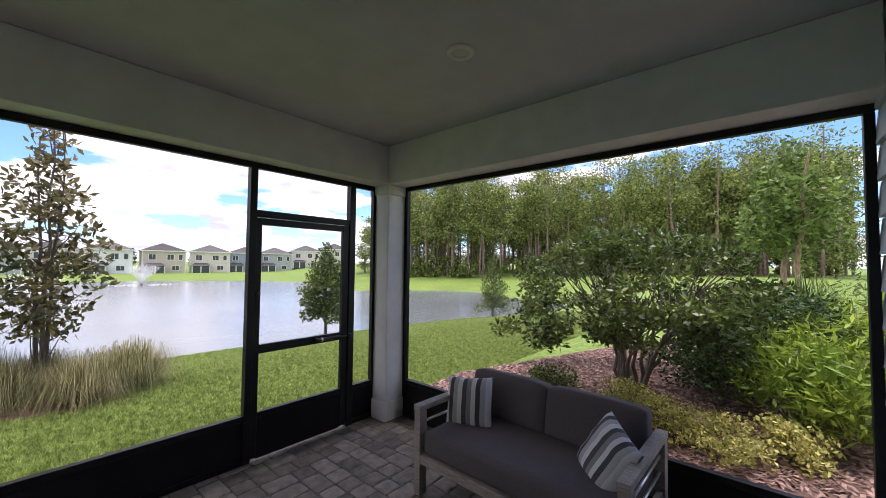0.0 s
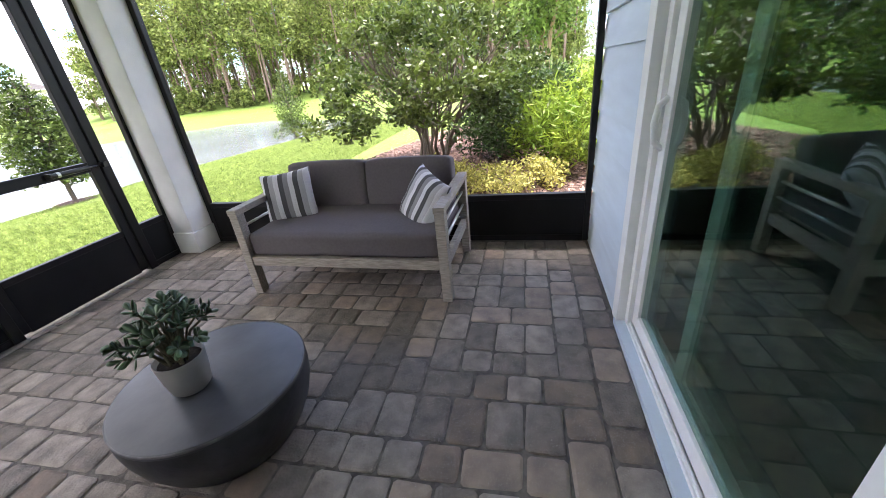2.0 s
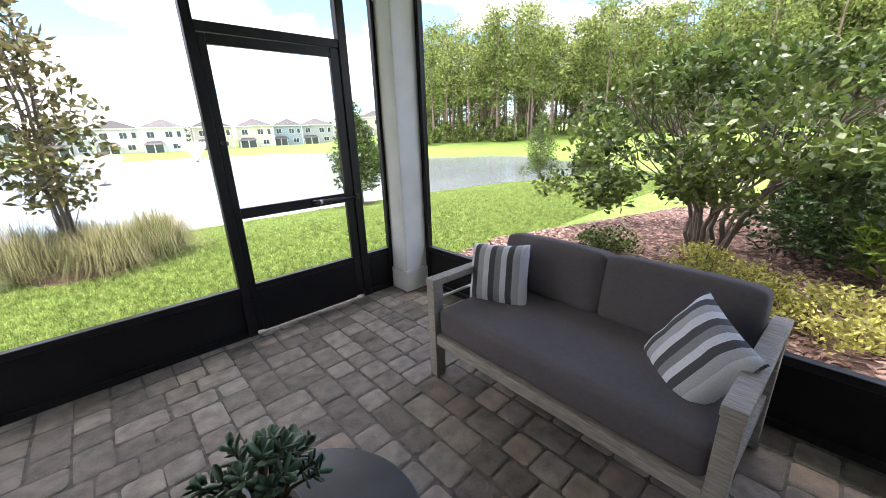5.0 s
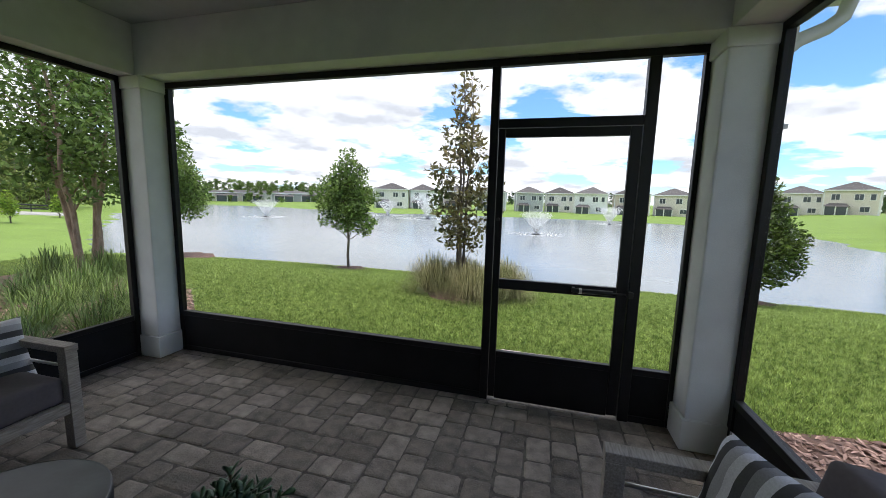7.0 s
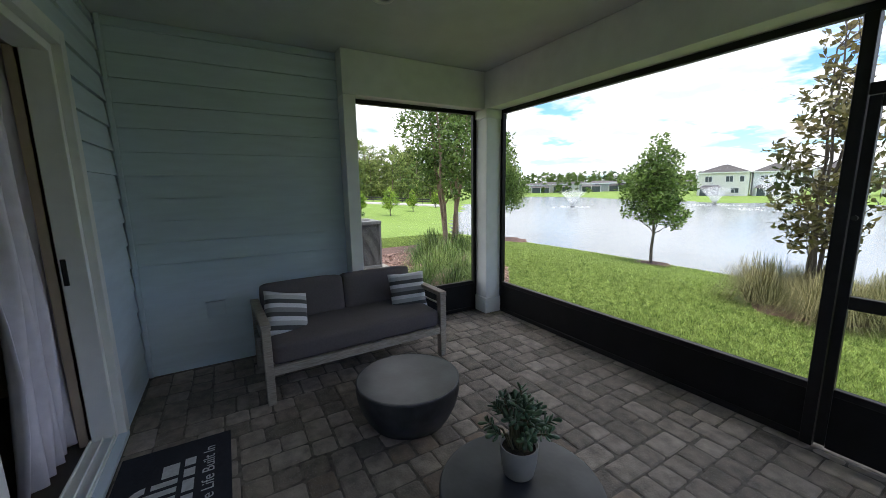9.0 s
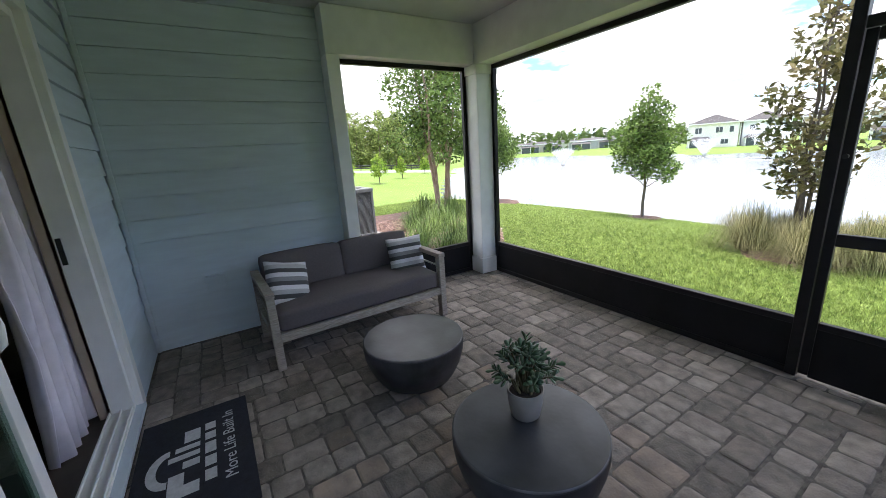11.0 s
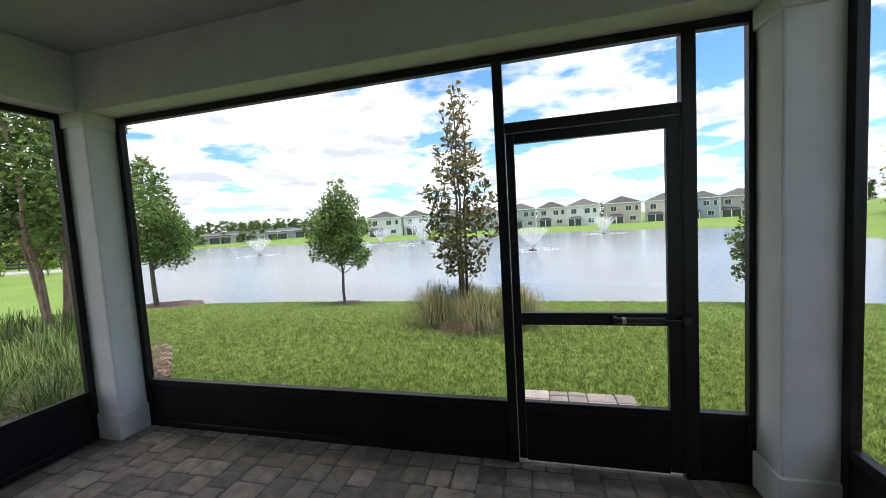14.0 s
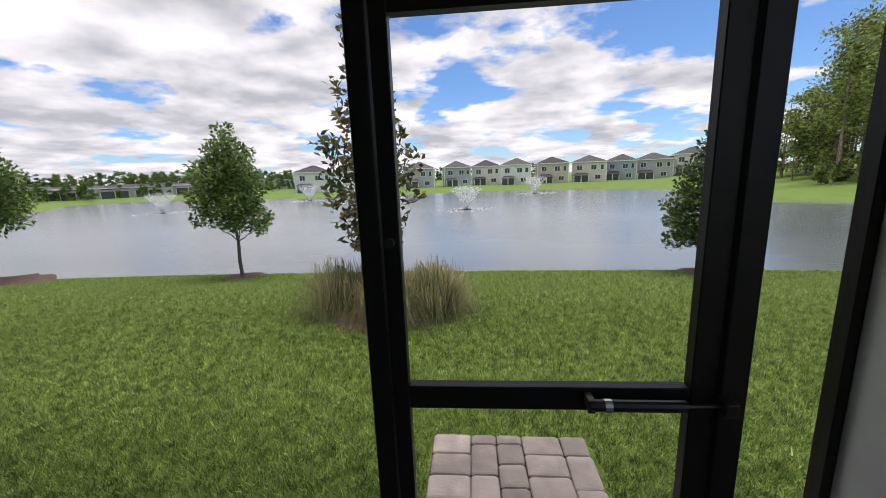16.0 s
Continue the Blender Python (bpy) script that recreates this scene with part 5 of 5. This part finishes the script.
def fountain(az, el_r, h, seed):
    a = radians(az)
    x, y = 0.1 - el_r * math.sin(a), 0.66 + el_r * math.cos(a)
    t = thing("fountain", "white pond fountain throwing a wide V of spray", "fountain", (x, y, WATER), group="pond fountains")
    part("float", lathe([(0.0, 0.12), (0.35, 0.1), (0.45, 0.02), (0.45, -0.05)], 20), M_dark, t)
    rng = np.random.default_rng(seed)
    n = 6000
    an = rng.uniform(0, 2 * np.pi, n)
    q = rng.uniform(0.0, 1.0, n) ** 0.8
    lean = 0.80 * rng.uniform(0.0, 1, n) ** 0.4
    p = np.stack([h * lean * q * np.cos(an), h * lean * q * np.sin(an), h * q * (1.2 - 0.35 * q * lean) + 0.04], -1)
    p += rng.normal(size=(n, 3)) * 0.035 * h * (0.15 + q)[:, None]
    p[:, 2] = np.maximum(p[:, 2], 0.03)
    v, f = leaf_arrays(p, 0.034 * h, 0.015 * h, 0.8)
    raw("spray", v, f, M_spray, t, "misty white water jets")
    # ring of disturbed water
    m = 500
    a2, r2 = rng.uniform(0, 2 * np.pi, m), h * rng.uniform(0.5, 1.35, m)
    v, f = leaf_arrays(np.stack([r2 * np.cos(a2), r2 * np.sin(a2), np.full(m, 0.02)], -1), 0.06 * h, 0.03 * h, 0.0)
    v[:, 2] = np.clip(v[:, 2], 0.005, 0.05)
    raw("splash_ring", v, f, M_spray, t)


for k, (az, r, h) in enumerate([(40.9, 66, 2.6), (23.7, 76, 2.8), (17.5, 66, 4.2), (0.7, 41, 2.3), (-9.3, 70, 2.8)]):
    fountain(az, r, h, k)


# air conditioner on its pad beside the house
def ac_unit():
    t = thing("air_conditioner", "grey outdoor air conditioner with louvred sides", "air conditioner", (-6.8, 1.85, -0.03))
    part("pad", box(-0.55, 0.55, -0.55, 0.55, -0.05, 0.06, 0.01), M_concrete, t, "pale concrete pad")
    part("core", box(-0.37, 0.37, -0.37, 0.37, 0.061, 0.93), M_acdark, t)
    part("base_pan", box(-0.4, 0.4, -0.4, 0.4, 0.061, 0.12, 0.008), M_ac, t)
    part("top_cover", box(-0.41, 0.41, -0.41, 0.41, 0.93, 1.0, 0.012), M_ac, t)
    part("fan_guard", lathe([(0.0, 1.012), (0.1, 1.018), (0.3, 1.012), (0.31, 1.0)], 30), M_acdark, t)
    for sx in (-1, 1):
        for sy in (-1, 1):
            part("corner_post", box(sx * 0.4 - 0.02 * (sx + 1), sx * 0.4 + 0.02 * (1 - sx), sy * 0.4 - 0.02 * (sy + 1), sy * 0.4 + 0.02 * (1 - sy), 0.121, 0.929), M_ac, t)
    for k in range(38):
        z = 0.135 + k * 0.021
        part("louvre", box(0.372, 0.388, -0.355, 0.355, z, z + 0.009), M_ac, t)
        part("louvre", box(-0.355, 0.355, 0.372, 0.388, z, z + 0.009), M_ac, t)


ac_unit()



# ---- pavers, last ----
def paver_mesh(l, w, name, mat, seed=0):
    """A tumbled block: rounded corners, worn uneven edges, slightly domed top."""
    rnd = random.Random(seed)
    bm = bmesh.new()
    g, h = 0.003, 0.05
    x, y = l / 2 - g, w / 2 - g
    wob = [(rnd.uniform(-0.003, 0.0015), rnd.uniform(-0.003, 0.0015)) for _ in range(8)]
    rings = []
    for ix, z, c in ((0, -h, 0.010), (0, -0.013, 0.011), (0.0045, -0.0045, 0.014), (0.015, -0.0005, 0.018), (0.034, 0.0008, 0.02)):
        X, Y = x - ix, y - ix
        pts = [(-X + c, -Y), (X - c, -Y), (X, -Y + c), (X, Y - c), (X - c, Y), (-X + c, Y), (-X, Y - c), (-X, -Y + c)]
        rings.append([bm.verts.new((px + math.copysign(wx, px), py + math.copysign(wy, py), z)) for (px, py), (wx, wy) in zip(pts, wob)])
    for a, c in zip(rings, rings[1:]):
        for i in range(8):
            bm.faces.new((a[i], a[(i + 1) % 8], c[(i + 1) % 8], c[i]))
    bm.faces.new(rings[-1])
    return mesh_of(bm, name, mat)


def ashlar(nx, ny, rnd):
    """Fill a grid of modules with interlocking pieces of 2x2, 3x2 and 2x3."""
    full = [[False] * nx for _ in range(ny)]
    out = []
    for j in range(ny):
        i = 0
        while i < nx:
            if full[j][i]:
                i += 1
                continue
            run = 0
            while i + run < nx and not full[j][i + run]:
                run += 1
            kinds = [k for k in ((2, 2), (3, 2), (3, 2), (2, 3), (2, 2), (3, 2), (2, 2)) if k[0] <= run and run - k[0] != 1]
            w, h = rnd.choice(kinds) if kinds else (run, 2)
            h = min(h, ny - j)
            for q in range(j, j + h):
                for p in range(i, i + w):
                    full[q][p] = True
            out.append((i, j, w, h))
            i += w
    return out


def lay(x0, x1, y0, y1, parent, seed, mats, near=None, limit=300, module=0.0785):
    rnd = random.Random(seed)
    nx, ny = int(round((x1 - x0) / module)), int(round((y1 - y0) / module))
    ux, uy = (x1 - x0) / nx, (y1 - y0) / ny
    cache = {}
    far_v, far_f = [], []
    count = 0
    for i, j, w, h in ashlar(nx, ny, rnd):
        l, d = w * ux, h * uy
        mat = mats[0] if rnd.random() < 0.78 else mats[1]
        tilt = pose(x0 + i * ux + l / 2 + rnd.uniform(-0.002, 0.002), y0 + j * uy + d / 2 + rnd.uniform(-0.002, 0.002), rnd.uniform(-0.006, 0.001), rnd.uniform(-1.2, 1.2), rnd.uniform(-1.2, 1.2), rnd.uniform(-1.6, 1.6))
        close = (near is None or near(tilt.translation.x, tilt.translation.y)) and count < limit
        key = (w, h, rnd.randrange(4), mat.name if close else "joined")
        if key not in cache:
            me = paver_mesh(l, d, "paver", mat, seed * 100 + key[2] * 10 + w * 3 + h)
            cache[key] = me
        me = cache[key]
        if close:
            p = new("paver", me)
            p.parent = parent
            p.matrix_basis = tilt
            count += 1
        else:
            o = len(far_v)
            far_v += [tuple(tilt @ v.co) for v in me.vertices]
            far_f += [tuple(k + o for k in q.vertices) for q in me.polygons]
    if far_v:
        me = bpy.data.meshes.new("pavers_joined")
        me.from_pydata(far_v, [], far_f)
        me.materials.append(M_paver_far)
        o = new("pavers_joined", me)
        o.parent = parent
        o["kind"] = "stuff"


lay(LX + 0.03, RX - 0.03, BY + 0.032, FY - 0.005, slab, 77, mats=(M_paver, M_paver_red), near=lambda x, y: -1.35 < x < 1.2 and y < 1.35)
pad = tagged(part("paver_pad", box(-0.09, 0.835, 2.70, 3.66, -0.2, -0.045), M_sand), "small landing of pale pavers outside the screen door", "paving", kind="structure")
lay(-0.085, 0.83, 2.70, 3.655, pad, 78, mats=(M_paver_pale, M_paver_pale))
for o in pad.children:
    o.location.z += -0.01
